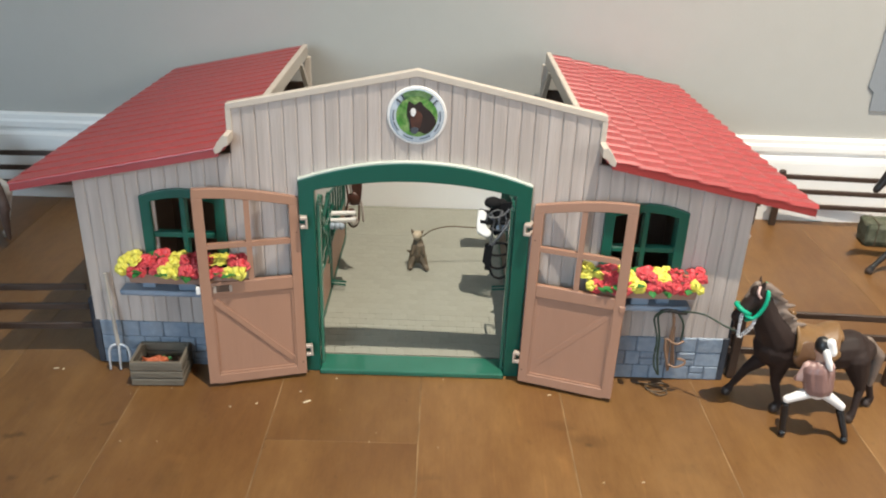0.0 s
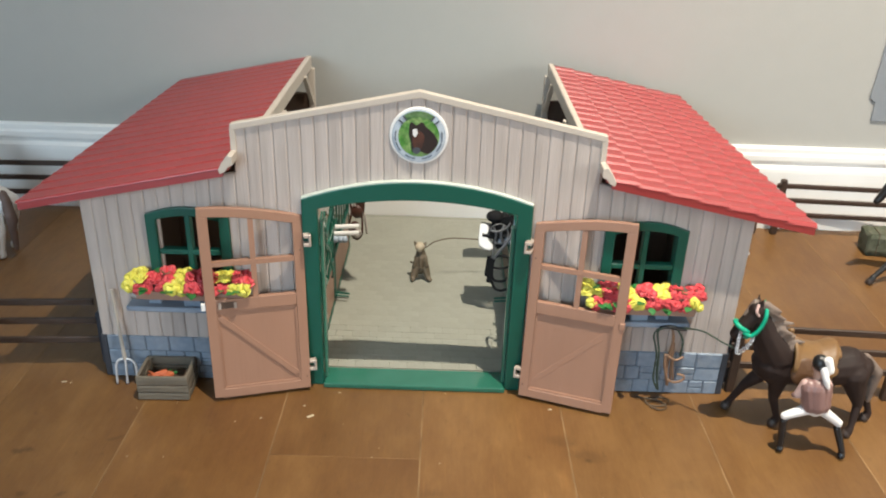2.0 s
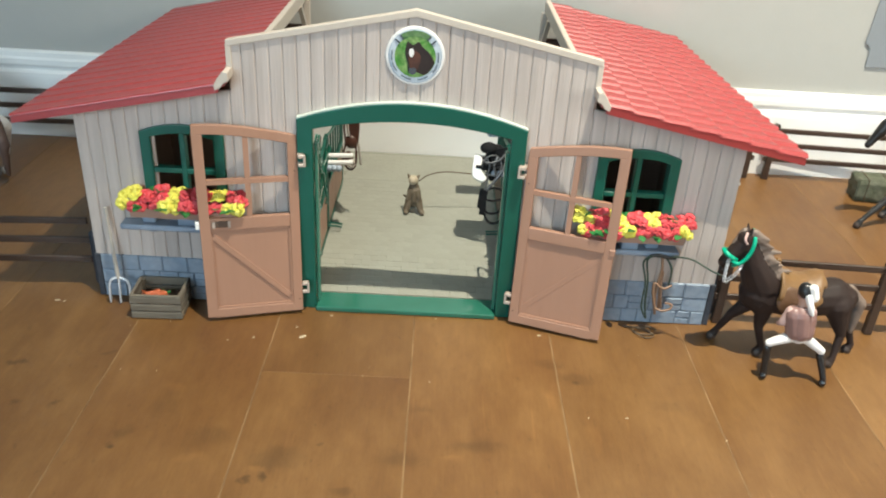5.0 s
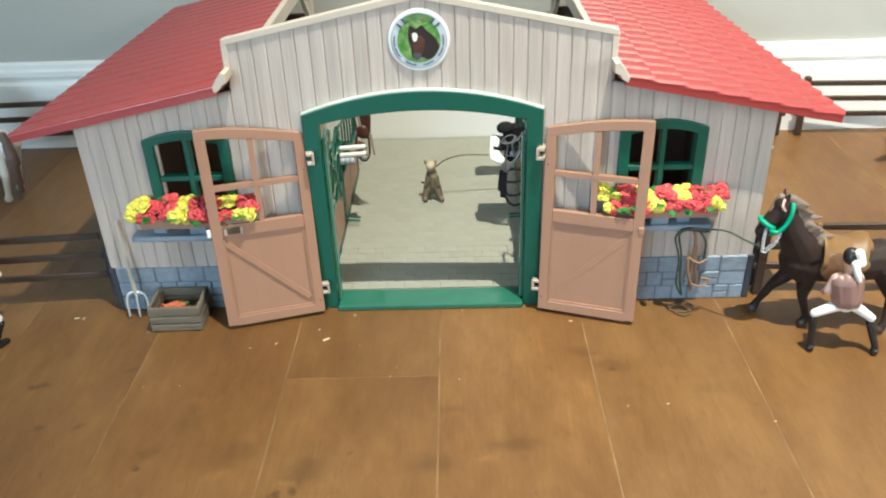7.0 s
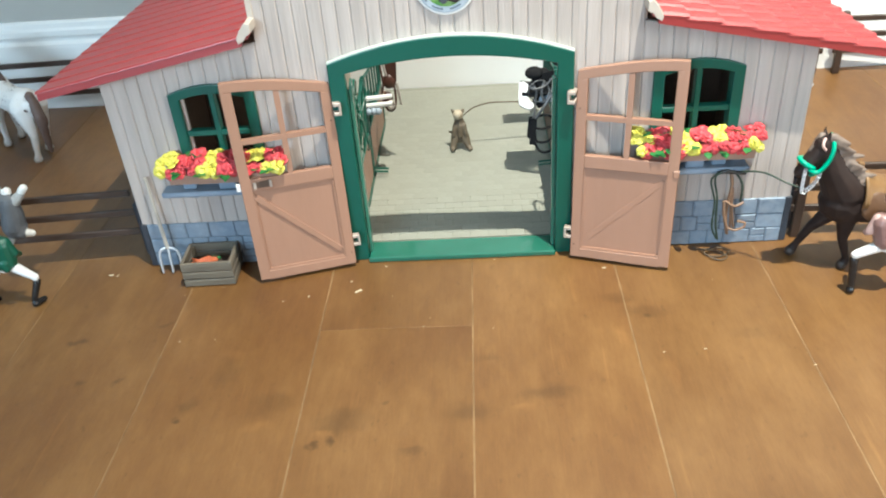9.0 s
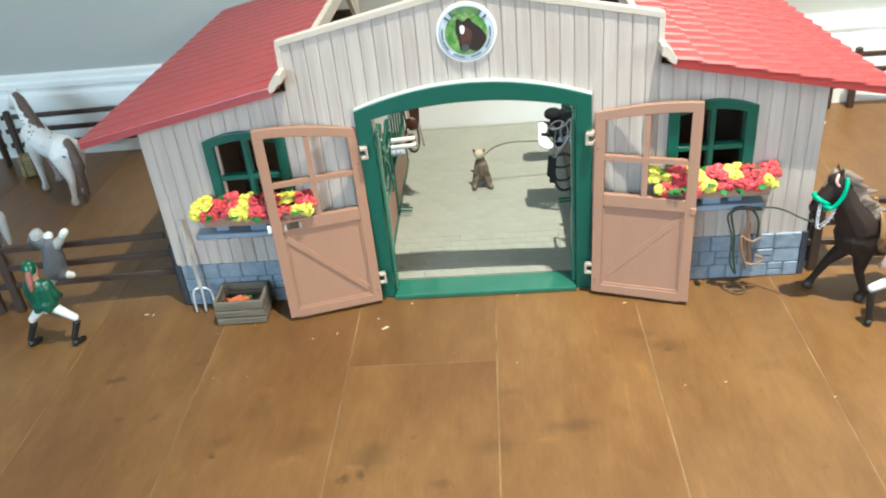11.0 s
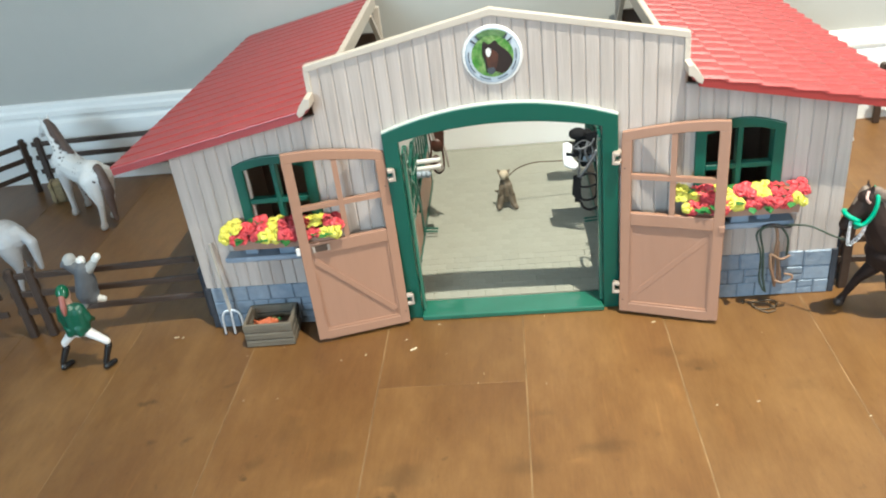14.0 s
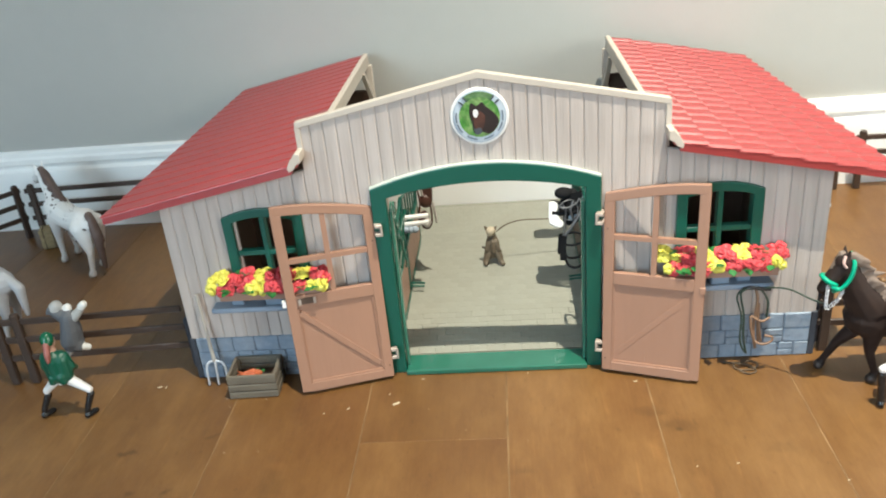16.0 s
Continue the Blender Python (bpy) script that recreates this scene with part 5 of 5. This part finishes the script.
green_rider = rider_prims(JACKET, JACKET, HELMET, HAIR_R, ((-0.0265, 0, 0), (0.0175, -0.002, 0)), ((-0.0190, 0.003, 0.0265), (0.0235, 0.002, 0.0270)), (0.000, 0.003, 0.0415), (-0.001, 0.004, 0.0625),
                          (-0.002, 0.004, 0.0825), (-0.0005, -0.0075, 0.0660))
for s in (-1, 1):
    green_rider.append(((0.004 * s, -0.002, 0.047), 0.0052, (0.0052 * s, -0.0035, 0.0425), 0.0036, JACKET))
figurine("rider_figurine", green_rider, pose(-0.4030, -0.056, 0, 0, 0, 0), "toy rider with green helmet and jacket, white breeches and black boots", "toy rider", 0.0008, 4)
mauve_rider = rider_prims(VEST, SLEEVE, BLACK, WHITE, ((-0.0220, 0.002, 0), (0.0290, -0.005, 0)), ((-0.0235, 0.004, 0.0350), (0.0235, 0.002, 0.0305)), (0.0005, 0.004, 0.0450), (-0.0025, 0.006, 0.0660),
                          (-0.0035, 0.008, 0.0880), (0.0030, -0.0035, 0.0720))
mauve_rider.append(((0.0010, 0.0035, 0.0945), 0.0036, (0.0035, 0.0015, 0.0860), 0.0034, WHITE))
figurine("rider_figurine", mauve_rider, pose(0.3455, -0.085, 0, 0, 0, 0), "toy rider with mauve vest, white breeches and a pale ponytail", "toy rider", 0.0008, 4)

# the grey dog climbs the fence
dog = [((0.001, 0, 0.083), 0.0082, (0.000, 0, 0.070), 0.0098, FUR_G), ((0.000, 0, 0.070), 0.0100, (-0.003, 0, 0.056), 0.0108, FUR_G),
       ((-0.005, 0, 0.085), 0.0064, (-0.010, 0, 0.091), 0.0066, FUR_G), ((-0.009, 0, 0.093), 0.0066, (-0.0075, 0, 0.0955), 0.0058, FUR_L2),
       ((-0.013, 0.001, 0.091), 0.0042, (-0.0165, 0.003, 0.0895), 0.0028, FUR_G), ((-0.0125, -0.004, 0.094), 0.0026, (-0.0150, -0.005, 0.0905), 0.0018, FUR_G),
       ((0.007, 0, 0.083), 0.0050, (0.0150, 0.001, 0.0905), 0.0036, FUR_L2), ((0.0165, 0.001, 0.0930), 0.0038, (0.0190, 0.001, 0.0955), 0.0038, FUR_W),
       ((0.000, 0.003, 0.087), 0.0040, (0.002, 0.002, 0.0925), 0.0040, FUR_W), ((-0.001, 0, 0.056), 0.0098, (0.003, -0.002, 0.0515), 0.0066, FUR_G),
       ((0.006, -0.002, 0.0510), 0.0040, (0.0125, -0.002, 0.0500), 0.0034, FUR_W), ((-0.006, 0, 0.053), 0.0070, (-0.0075, 0.001, 0.0440), 0.0040, FUR_G),
       ((-0.005, -0.004, 0.050), 0.0036, (-0.0105, -0.005, 0.0385), 0.0019, FUR_L2)]
figurine("dog_figurine", dog, pose(-0.406, -0.011, 0, 0, 0, 0), "grey and white toy dog clinging to the fence rails", "toy dog", 0.0008, 4)

# the small tethered animal in the gateway
pup = [((0, 0.004, 0.014), 0.0086, (0, 0.002, 0.030), 0.0072, FUR_B), ((0, 0.002, 0.030), 0.0068, (0, 0.001, 0.037), 0.0050, FUR_B),
       ((-0.001, 0.000, 0.0425), 0.0060, (-0.0015, -0.003, 0.0430), 0.0052, FUR_L), ((-0.0058, 0.001, 0.0455), 0.0024, (-0.0078, 0.001, 0.0490), 0.0011, FUR_B),
       ((0.0036, 0.001, 0.0455), 0.0024, (0.0058, 0.001, 0.0480), 0.0011, FUR_B), ((-0.0050, 0.000, 0.016), 0.0052, (-0.0082, -0.004, 0.0050), 0.0036, FUR_B),
       ((0.0055, 0.000, 0.016), 0.0052, (0.0090, -0.004, 0.0050), 0.0036, FUR_B), ((-0.0082, -0.004, 0.0045), 0.0034, (-0.0086, -0.008, 0.0032), 0.0028, FUR_B),
       ((0.0092, -0.004, 0.0045), 0.0034, (0.0115, -0.008, 0.0032), 0.0028, FUR_B), ((0.0005, -0.004, 0.030), 0.0026, (0.0005, -0.0050, 0.018), 0.0026, FUR_B),
       ((-0.0045, -0.002, 0.030), 0.0032, (-0.0068, -0.004, 0.020), 0.0024, FUR_B), ((0.0050, -0.002, 0.030), 0.0032, (0.0072, -0.004, 0.020), 0.0024, FUR_B),
       ((-0.006, 0.008, 0.016), 0.0022, (-0.0125, 0.007, 0.019), 0.0012, FUR_B)]
figurine("puppy_figurine", pup, pose(-0.002, 0.212, 0.0028, 0, 0, 0), "small brown-grey toy animal with a cream head on the paving", "toy animal", 0.0008, 3)
tether = thing("tether_rope", (0.003, 0.212, 0.044), "thin dark brown tether rope held stiff in the air", "rope")
bm = B()
tube(bm, [(0, 0, 0), (0.012, 0.002, 0.008), (0.030, 0.004, 0.012), (0.052, 0.006, 0.011), (0.083, 0.010, 0.008)], 0.0007, 6)
part("cord", bm, BROWNROPE, tether, smooth=True)

# ---- inside the barn ----


def stall_divider(x, s, lined=False):
    """Two framed panels with bars and a sagging top rail, one behind the other."""
    gate = thing("stall_divider", (x, 0.022, 0), "green-framed stall divider with dark brown panels" if lined else "green-framed stall divider with brown panels and bars", "stall divider", "stall dividers")
    for y0, y1 in ((0.0, 0.128), (0.132, 0.268)):
        bm = B()
        box(bm, -0.002, 0.002, y0, y1, 0.003, 0.008)
        box(bm, -0.002, 0.002, y0, y1, 0.056, 0.060)
        box(bm, -0.002, 0.002, y0, y0 + 0.004, 0.003, 0.118)
        box(bm, -0.002, 0.002, y1 - 0.004, y1, 0.003, 0.118)
        part("divider_frame", bm, GREEN, gate, "dark green frame")
        n = 4
        for k in range(n):
            a = y0 + 0.004 + (y1 - y0 - 0.008) * k / n
            part("panel_board", box(B(), -0.0012, 0.0012, a + 0.0003, a + (y1 - y0 - 0.008) / n - 0.0003, 0.008, 0.056), INSIDE if lined else BROWN, gate)
        for k in range(6):
            y = y0 + 0.014 + (y1 - y0 - 0.028) * k / 5
            bm = B()
            rod(bm, (0, y, 0.060), (0, y, 0.106 + 0.0015 * abs(k - 2.5)), 0.0012, sides=7)
            part("bar", bm, GREEN, gate)
        bm = B()
        tube(bm, [(0, y0 + 0.002, 0.116), (0, (y0 + y1) / 2, 0.104), (0, y1 - 0.002, 0.116)], 0.0018)
        part("curved_rail", bm, GREEN, gate)
        bm = B()
        tube(bm, [(s * 0.003, y0 + 0.004, 0.066), (s * 0.004, y0 + 0.016, 0.086), (s * 0.004, y0 + 0.010, 0.100), (s * 0.003, y0 + 0.003, 0.094)], 0.0012)
        part("scroll", bm, GREEN, gate)
    if lined:
        bm = B()
        tube(bm, [(-0.003, 0.016, 0.116), (-0.008, 0.016, 0.124), (-0.009, 0.034, 0.124), (-0.003, 0.034, 0.116)], 0.0014)
        part("latch_loop", bm, GREEN, gate)
        part("lining_panel", box(B(), 0.0016, 0.0030, 0.004, 0.264, 0.058, 0.124), SHADESTONE, gate, "dark grey upper panel")
    for y, z in ((0.030, 0.118), (0.062, 0.118)):
        bm = B()
        ball(bm, (0, y, z), 0.0035, seg=9)
        part("knob", bm, GREEN, gate, smooth=True)
    for y in (0.130, 0.137):
        bm = B()
        rod(bm, (s * 0.002, y, 0.010), (s * 0.017, y - 0.002, 0.010), 0.0011)
        part("peg", bm, GREEN, gate)


stall_divider(-0.0975, 1)
stall_divider(0.1005, -1, True)
hay_rack = thing("hay_rack", (-0.0955, 0.030, 0.0), "dark green barred hay rack beside the gateway", "hay rack")
part("post", box(B(), -0.0005, 0.0035, -0.002, 0.002, 0.0, 0.166, 0.0006), STRIPGREEN, hay_rack, "pale-edged green post")
for k in range(0, 7, 2):
    bm = B()
    rod(bm, (0.001, 0.010 * k, 0.062), (0.010 - 0.001 * (k % 2), 0.010 * k, 0.132 + 0.006 * math.sin(k * 2.1)), 0.0013, sides=7)
    part("bar", bm, GLOSSGREEN, hay_rack)
for z, x in ((0.064, 0.0012), (0.092, 0.0048), (0.124, 0.0088)):
    part("rail", box(B(), x - 0.001, x + 0.001, -0.003, 0.064, z - 0.0016, z + 0.0016, 0.0004), GLOSSGREEN, hay_rack)
bm = B()
prism(bm, [(0.002, 0.078), (0.030, 0.082), (0.036, 0.096), (0.032, 0.108), (0.040, 0.120), (0.034, 0.136), (0.040, 0.148), (0.030, 0.154), (0.022, 0.146), (0.016, 0.160), (0.002, 0.156)], 0.0040, 0.0056, "x")
part("back_plate", bm, GLOSSGREEN, hay_rack)
bm = B()
tube(bm, [(0.008, 0.004, 0.128), (0.011, 0.014, 0.120), (0.010, 0.026, 0.104), (0.011, 0.034, 0.086), (0.008, 0.046, 0.074)], 0.0012)
part("cord", bm, STRIPGREEN, hay_rack, "pale green cord", True)


def blanket_rails(x, y, z, s, label):
    ob = thing("blanket_rails", (x, y, z), label, "blanket rail", "blanket rails")
    for dz, dy in ((0.0, 0.0), (0.0075, 0.001)):
        bm = B()
        rod(bm, (s * -0.004, dy, dz), (s * 0.026, dy + 0.004, dz), 0.0026)
        part("rail", bm, WHITE, ob)
    part("bracket", box(B(), *sorted((s * -0.006, s * -0.001)), -0.004, 0.005, -0.004, 0.020, 0.001), RIMBLUE, ob)
    for k in range(3):
        bm = B()
        ball(bm, (s * (0.001 + 0.005 * k), -0.001, -0.0060), 0.0040, seg=9)
        part("padding", bm, RIMBLUE, ob, smooth=True)
    return ob


blanket_rails(-0.0945, 0.150, 0.088, 1, "two white rails of a blanket holder on the divider")
right_rails = blanket_rails(0.0975, 0.1465, 0.094, -1, "two black rails of a blanket holder under a cloth")
for p_ in right_rails.children:
    if p_.name.startswith("rail"):
        p_.data.materials[0] = BLACK
blanket_rails(0.0975, 0.262, 0.096, -1, "two white rails of a blanket holder on the divider")
cloth = thing("blanket", (0.0, 0.0, 0.0), "glossy white folded cloth hung over dark rails", "blanket")
bm = B()
prism(bm, [(0.0628, 0.1105), (0.0680, 0.1110), (0.0723, 0.1080), (0.0718, 0.1030), (0.0700, 0.0995), (0.0730, 0.0940), (0.0768, 0.0905), (0.0772, 0.0870), (0.0737, 0.0849), (0.0680, 0.0862),
           (0.0622, 0.0895), (0.0616, 0.0960)], 0.1375, 0.1440)
soften(part("cloth", bm, material("glossy_white_cover", (0.80, 0.79, 0.77), 0.22, vary=0.03, bump=0.3, bump_scale=90), cloth, smooth=False), 0.0012).matrix_basis = pose(0, 0.141, 0.094) @ pose(0, 0, 0, -32, 0, 0) @ Matrix.Scale(1.12, 4, (0, 0, 1)) @ pose(0, -0.141, -0.098)

bridle = thing("hanging_bridle", (0.0, 0.0, 0.0), "dark red-brown leather bridle with pale straps hung on a peg", "bridle")
bm = B()
rod(bm, (-0.0985, 0.190, 0.1325), (-0.0640, 0.190, 0.1325), 0.0020, sides=8)
part("peg", bm, GREEN, bridle)
REDLEATHER = material("dark_red_brown_leather", (0.075, 0.028, 0.018), 0.45, vary=0.25, noise_scale=160, bump=0.2)
PALESTRAP = material("pale_grey_strap", (0.42, 0.37, 0.33), 0.5, vary=0.12)
for k, (x0, x1, w) in enumerate(((-0.0765, -0.0745, 0.0022), (-0.0715, -0.0722, 0.0024), (-0.0675, -0.0690, 0.0020))):
    bm = B()
    prism(bm, [(x0 - w, 0.1345), (x0 + w, 0.1345), (x1 + w, 0.104), (x1 + w * 0.7, 0.092), (x1 - w * 0.7, 0.092), (x1 - w, 0.106)], 0.1870 - 0.0006 * k, 0.1885 - 0.0006 * k)
    part("strap", bm, REDLEATHER, bridle)
bm = B()
ball(bm, (-0.0740, 0.187, 0.0990), 0.0075, sx=1.0, sy=0.5, sz=1.1, seg=12)
ball(bm, (-0.0765, 0.187, 0.0800), 0.0060, sx=0.9, sy=0.5, sz=1.3, seg=12)
part("cheek_piece", bm, REDLEATHER, bridle, smooth=True)
bm = B()
tube(bm, [(-0.0810, 0.187, 0.1330), (-0.0815, 0.186, 0.1150), (-0.0800, 0.185, 0.0980), (-0.0825, 0.185, 0.0830), (-0.0790, 0.185, 0.0690), (-0.0735, 0.185, 0.0660), (-0.0690, 0.185, 0.0720),
          (-0.0680, 0.186, 0.0850), (-0.0690, 0.186, 0.1000)], 0.0012, 6)
tube(bm, [(-0.0650, 0.188, 0.1330), (-0.0655, 0.187, 0.1150), (-0.0670, 0.186, 0.0950)], 0.0011, 6)
part("rein", bm, REDLEATHER, bridle, "dark leather rein loop", True)
bm = B()
tube(bm, [(-0.0790, 0.186, 0.1330), (-0.0778, 0.185, 0.1180), (-0.0760, 0.185, 0.1060)], 0.0014, 6)
tube(bm, [(-0.0660, 0.186, 0.0980), (-0.0640, 0.185, 0.0850), (-0.0630, 0.185, 0.0730)], 0.0015, 6)
tube(bm, [(-0.0775, 0.184, 0.0740), (-0.0735, 0.183, 0.0700), (-0.0700, 0.184, 0.0735), (-0.0735, 0.183, 0.0780), (-0.0775, 0.184, 0.0740)], 0.0018, 6)
part("noseband", bm, PALESTRAP, bridle, "pale grey strap", True)

tack = thing("hanging_tack", (0.0, 0.0, 0.0), "black and silver-grey toy tack hanging on the stall divider", "tack")
TACKGREY = material("worn_grey_strap", (0.15, 0.15, 0.155), 0.35, metal=0.3, vary=0.3)
MATBLACK = material("matt_black_cloth", (0.010, 0.010, 0.011), 0.85, vary=0.2, bump=0.3, spec=0.2)
bm = B()
ball(bm, (0.0785, 0.149, 0.1150), 0.0096, sx=1.0, sy=0.9, sz=0.66, seg=14)
ball(bm, (0.0880, 0.152, 0.1130), 0.0070, sx=0.9, sy=0.9, sz=0.8, seg=12)
part("cap", bm, MATBLACK, tack, "black rounded cap", True)
bm = B()
tube(bm, [(0.0825 + 0.0105 * math.cos(a), 0.1385 + 0.002 * math.sin(2 * a), 0.0995 + 0.0115 * math.sin(a)) for a in (k * math.tau / 10 for k in range(11))], 0.0007, 6)
tube(bm, [(0.0760, 0.139, 0.1080), (0.0800, 0.137, 0.1000), (0.0790, 0.138, 0.0900), (0.0785, 0.138, 0.0800), (0.0765, 0.138, 0.0690)], 0.0010, 6)
tube(bm, [(0.0880, 0.139, 0.1090), (0.0850, 0.137, 0.1000), (0.0870, 0.138, 0.0900)], 0.0013, 6)
tube(bm, [(0.0720, 0.139, 0.1050), (0.0790, 0.136, 0.1030), (0.0900, 0.138, 0.1060), (0.0950, 0.140, 0.1120)], 0.0010, 6)
part("buckle_strap", bm, TACKGREY, tack, "silver-grey strap", True)
bm = B()
tube(bm, [(0.0970, 0.139, 0.0990), (0.0900, 0.137, 0.0870), (0.0840, 0.137, 0.0780), (0.0790, 0.138, 0.0700)], 0.0017, 6)
part("strap", bm, TACKGREY, tack, "grey strap", True)
bm = B()
prism(bm, [(0.0770, 0.0850), (0.0830, 0.0780), (0.0975, 0.0860), (0.0980, 0.1180), (0.0800, 0.1150), (0.0750, 0.1080), (0.0790, 0.0980)], 0.1445, 0.1465)
part("cloth", bm, MATBLACK, tack, "black hanging cloth")
bm = B()
prism(bm, [(0.0722, 0.0700), (0.0802, 0.0715), (0.0800, 0.0600), (0.0790, 0.0520), (0.0788, 0.0399), (0.0728, 0.0410), (0.0735, 0.0470), (0.0703, 0.0496), (0.0712, 0.0600)], 0.137, 0.1425)
part("cloth", bm, MATBLACK, tack, "black hanging cloth")
bm = B()
tube(bm, [(0.0802, 0.139, 0.0712), (0.0880, 0.138, 0.0735), (0.0955, 0.139, 0.0698), (0.0965, 0.139, 0.0570), (0.0950, 0.139, 0.0453), (0.0880, 0.138, 0.0425), (0.0800, 0.139, 0.0443), (0.0785, 0.139, 0.0580),
          (0.0802, 0.139, 0.0712)], 0.0013, 6)
tube(bm, [(0.0790, 0.139, 0.0585), (0.0870, 0.138, 0.0580), (0.0965, 0.139, 0.0600)], 0.0012, 6)
tube(bm, [(0.0785, 0.139, 0.0420), (0.0820, 0.138, 0.0340), (0.0880, 0.138, 0.0305), (0.0930, 0.139, 0.0310), (0.0985, 0.140, 0.0330)], 0.0014, 6)
tube(bm, [(0.0970, 0.141, 0.0980), (0.0975, 0.141, 0.0700), (0.0985, 0.141, 0.0330)], 0.0015, 6)
part("rein", bm, MATBLACK, tack, "black rein loop", True)
for y0, y1, x0, z in ((0.137, 0.172, 0.0655, 0.1005), (0.243, 0.266, 0.0660, 0.1060)):
    bm = B()
    bmesh.ops.create_grid(bm, x_segments=8, y_segments=6, size=0.5)
    for v in bm.verts:
        v.co = Vector((x0 + (v.co.x + 0.5) * (0.0985 - x0), (y0 + y1) / 2 + v.co.y * (y1 - y0), z - 0.020 * max(0, abs(v.co.y) - 0.3) + 0.0008 * math.sin(v.co.x * 9)))
    folded = part("saddle_pad", bm, MATBLACK, tack, "black folded pad", True)
    folded.modifiers.new("thick", "SOLIDIFY").thickness = 0.003

# ---- hay, crumbs and pegs ----


def bale(place, size, mat, label, turn, seed):
    ob = thing("hay_bale", place, label, "hay bale", turn=turn)
    rng = random.Random(seed)
    bm = B()
    w, d, h = size
    box(bm, -w / 2, w / 2, -d / 2, d / 2, 0, h, 0.003)
    bmesh.ops.subdivide_edges(bm, edges=bm.edges, cuts=4, use_grid_fill=True)
    for v in bm.verts:
        if v.co.z > 0.001:
            v.co += Vector((rng.uniform(-1, 1), rng.uniform(-1, 1), rng.uniform(-1, 1))) * 0.0008
    part("block", bm, mat, ob, smooth=True)
    for x in (-w / 4, w / 4):
        bm = B()
        tube(bm, [(x, -d / 2 - 0.0006, 0.001), (x, -d / 2 - 0.0006, h * 0.9), (x, -d / 2 * 0.8, h + 0.0006), (x, d / 2 * 0.8, h + 0.0006), (x, d / 2 + 0.0006, h * 0.9)], 0.0006, 5)
        part("twine", bm, BROWNROPE, ob)


bale((-0.6215, 0.338, 0), (0.024, 0.022, 0.030), HAY, "small straw-coloured toy hay bale beside the spotted horse", 20, 1)
bale((0.610, 0.335, 0), (0.050, 0.034, 0.032), GREENHAY, "dark green toy hay bale near the fence", -6, 2)

bm = B()
rng = random.Random(21)
spots = [(-0.092, -0.055, 0.0042, 35), (-0.333, -0.0145, 0.003, 10), (-0.326, -0.0155, 0.002, 80), (0.266, -0.170, 0.0014, 20), (-0.136, -0.060, 0.0018, 60), (-0.158, -0.066, 0.0011, 0),
         (0.128, -0.034, 0.0022, 5), (0.158, -0.150, 0.0013, 40), (0.190, -0.148, 0.0016, 10), (-0.07, -0.018, 0.0015, 0), (0.03, -0.014, 0.001, 0), (-0.100, -0.040, 0.0013, 30)]
spots += [(rng.uniform(-0.36, 0.30), rng.uniform(-0.12, -0.02), rng.uniform(0.0004, 0.0009), rng.uniform(0, 180)) for _ in range(10)]
for x, y, s, a in spots:
    s *= 0.8
    box(bm, -s, s, -s * 0.35, s * 0.35, 0.0, 0.0007, 0.0002, pose(x, y, 0.0, 0, 0, a))
me = mesh_of("floor_crumbs", bm, CRUMB)
tagged(new("floor_crumbs", me), "pale wood crumbs scattered on the floor", "crumbs", kind="stuff")
part("wall_peg", ball(B(), (0.2955, 0.004, 0.150), 0.0022, seg=10), WHITE, barn, "white plastic peg", True)

# ---- floor boards, one by one ----
rng = random.Random(31)
seam0 = 0.0095
k0 = math.ceil((ROOM_X0 - seam0) / PLANK)
k1 = math.floor((ROOM_X1 - seam0) / PLANK)
for k in range(k0 - 1, k1 + 1):
    a, b = max(seam0 + k * PLANK, ROOM_X0), min(seam0 + (k + 1) * PLANK, ROOM_X1)
    if b - a < 0.01:
        continue
    y = WALL_Y
    first = WALL_Y + 0.1085 if k == -1 else rng.uniform(1.05, 1.5) if -7 < k < 6 else rng.uniform(0.3, 1.3)
    n = 0
    while y > ROOM_Y0 + 0.01:
        L = first if n == 0 else rng.uniform(0.6, 1.4)
        y2 = max(y - L, ROOM_Y0)
        b_ = bmesh.new()
        w, l = (b - a) / 2, (y - y2) / 2
        box(b_, -w + 0.00062, w - 0.00062, -l + 0.00022, l - 0.00022, -0.0005, 0.0, 0.0001)
        piece("floor_board", mesh_of("floor_board", b_, FLOOR), floor, pose((a + b) / 2, (y + y2) / 2, 0))
        y = y2
        n += 1
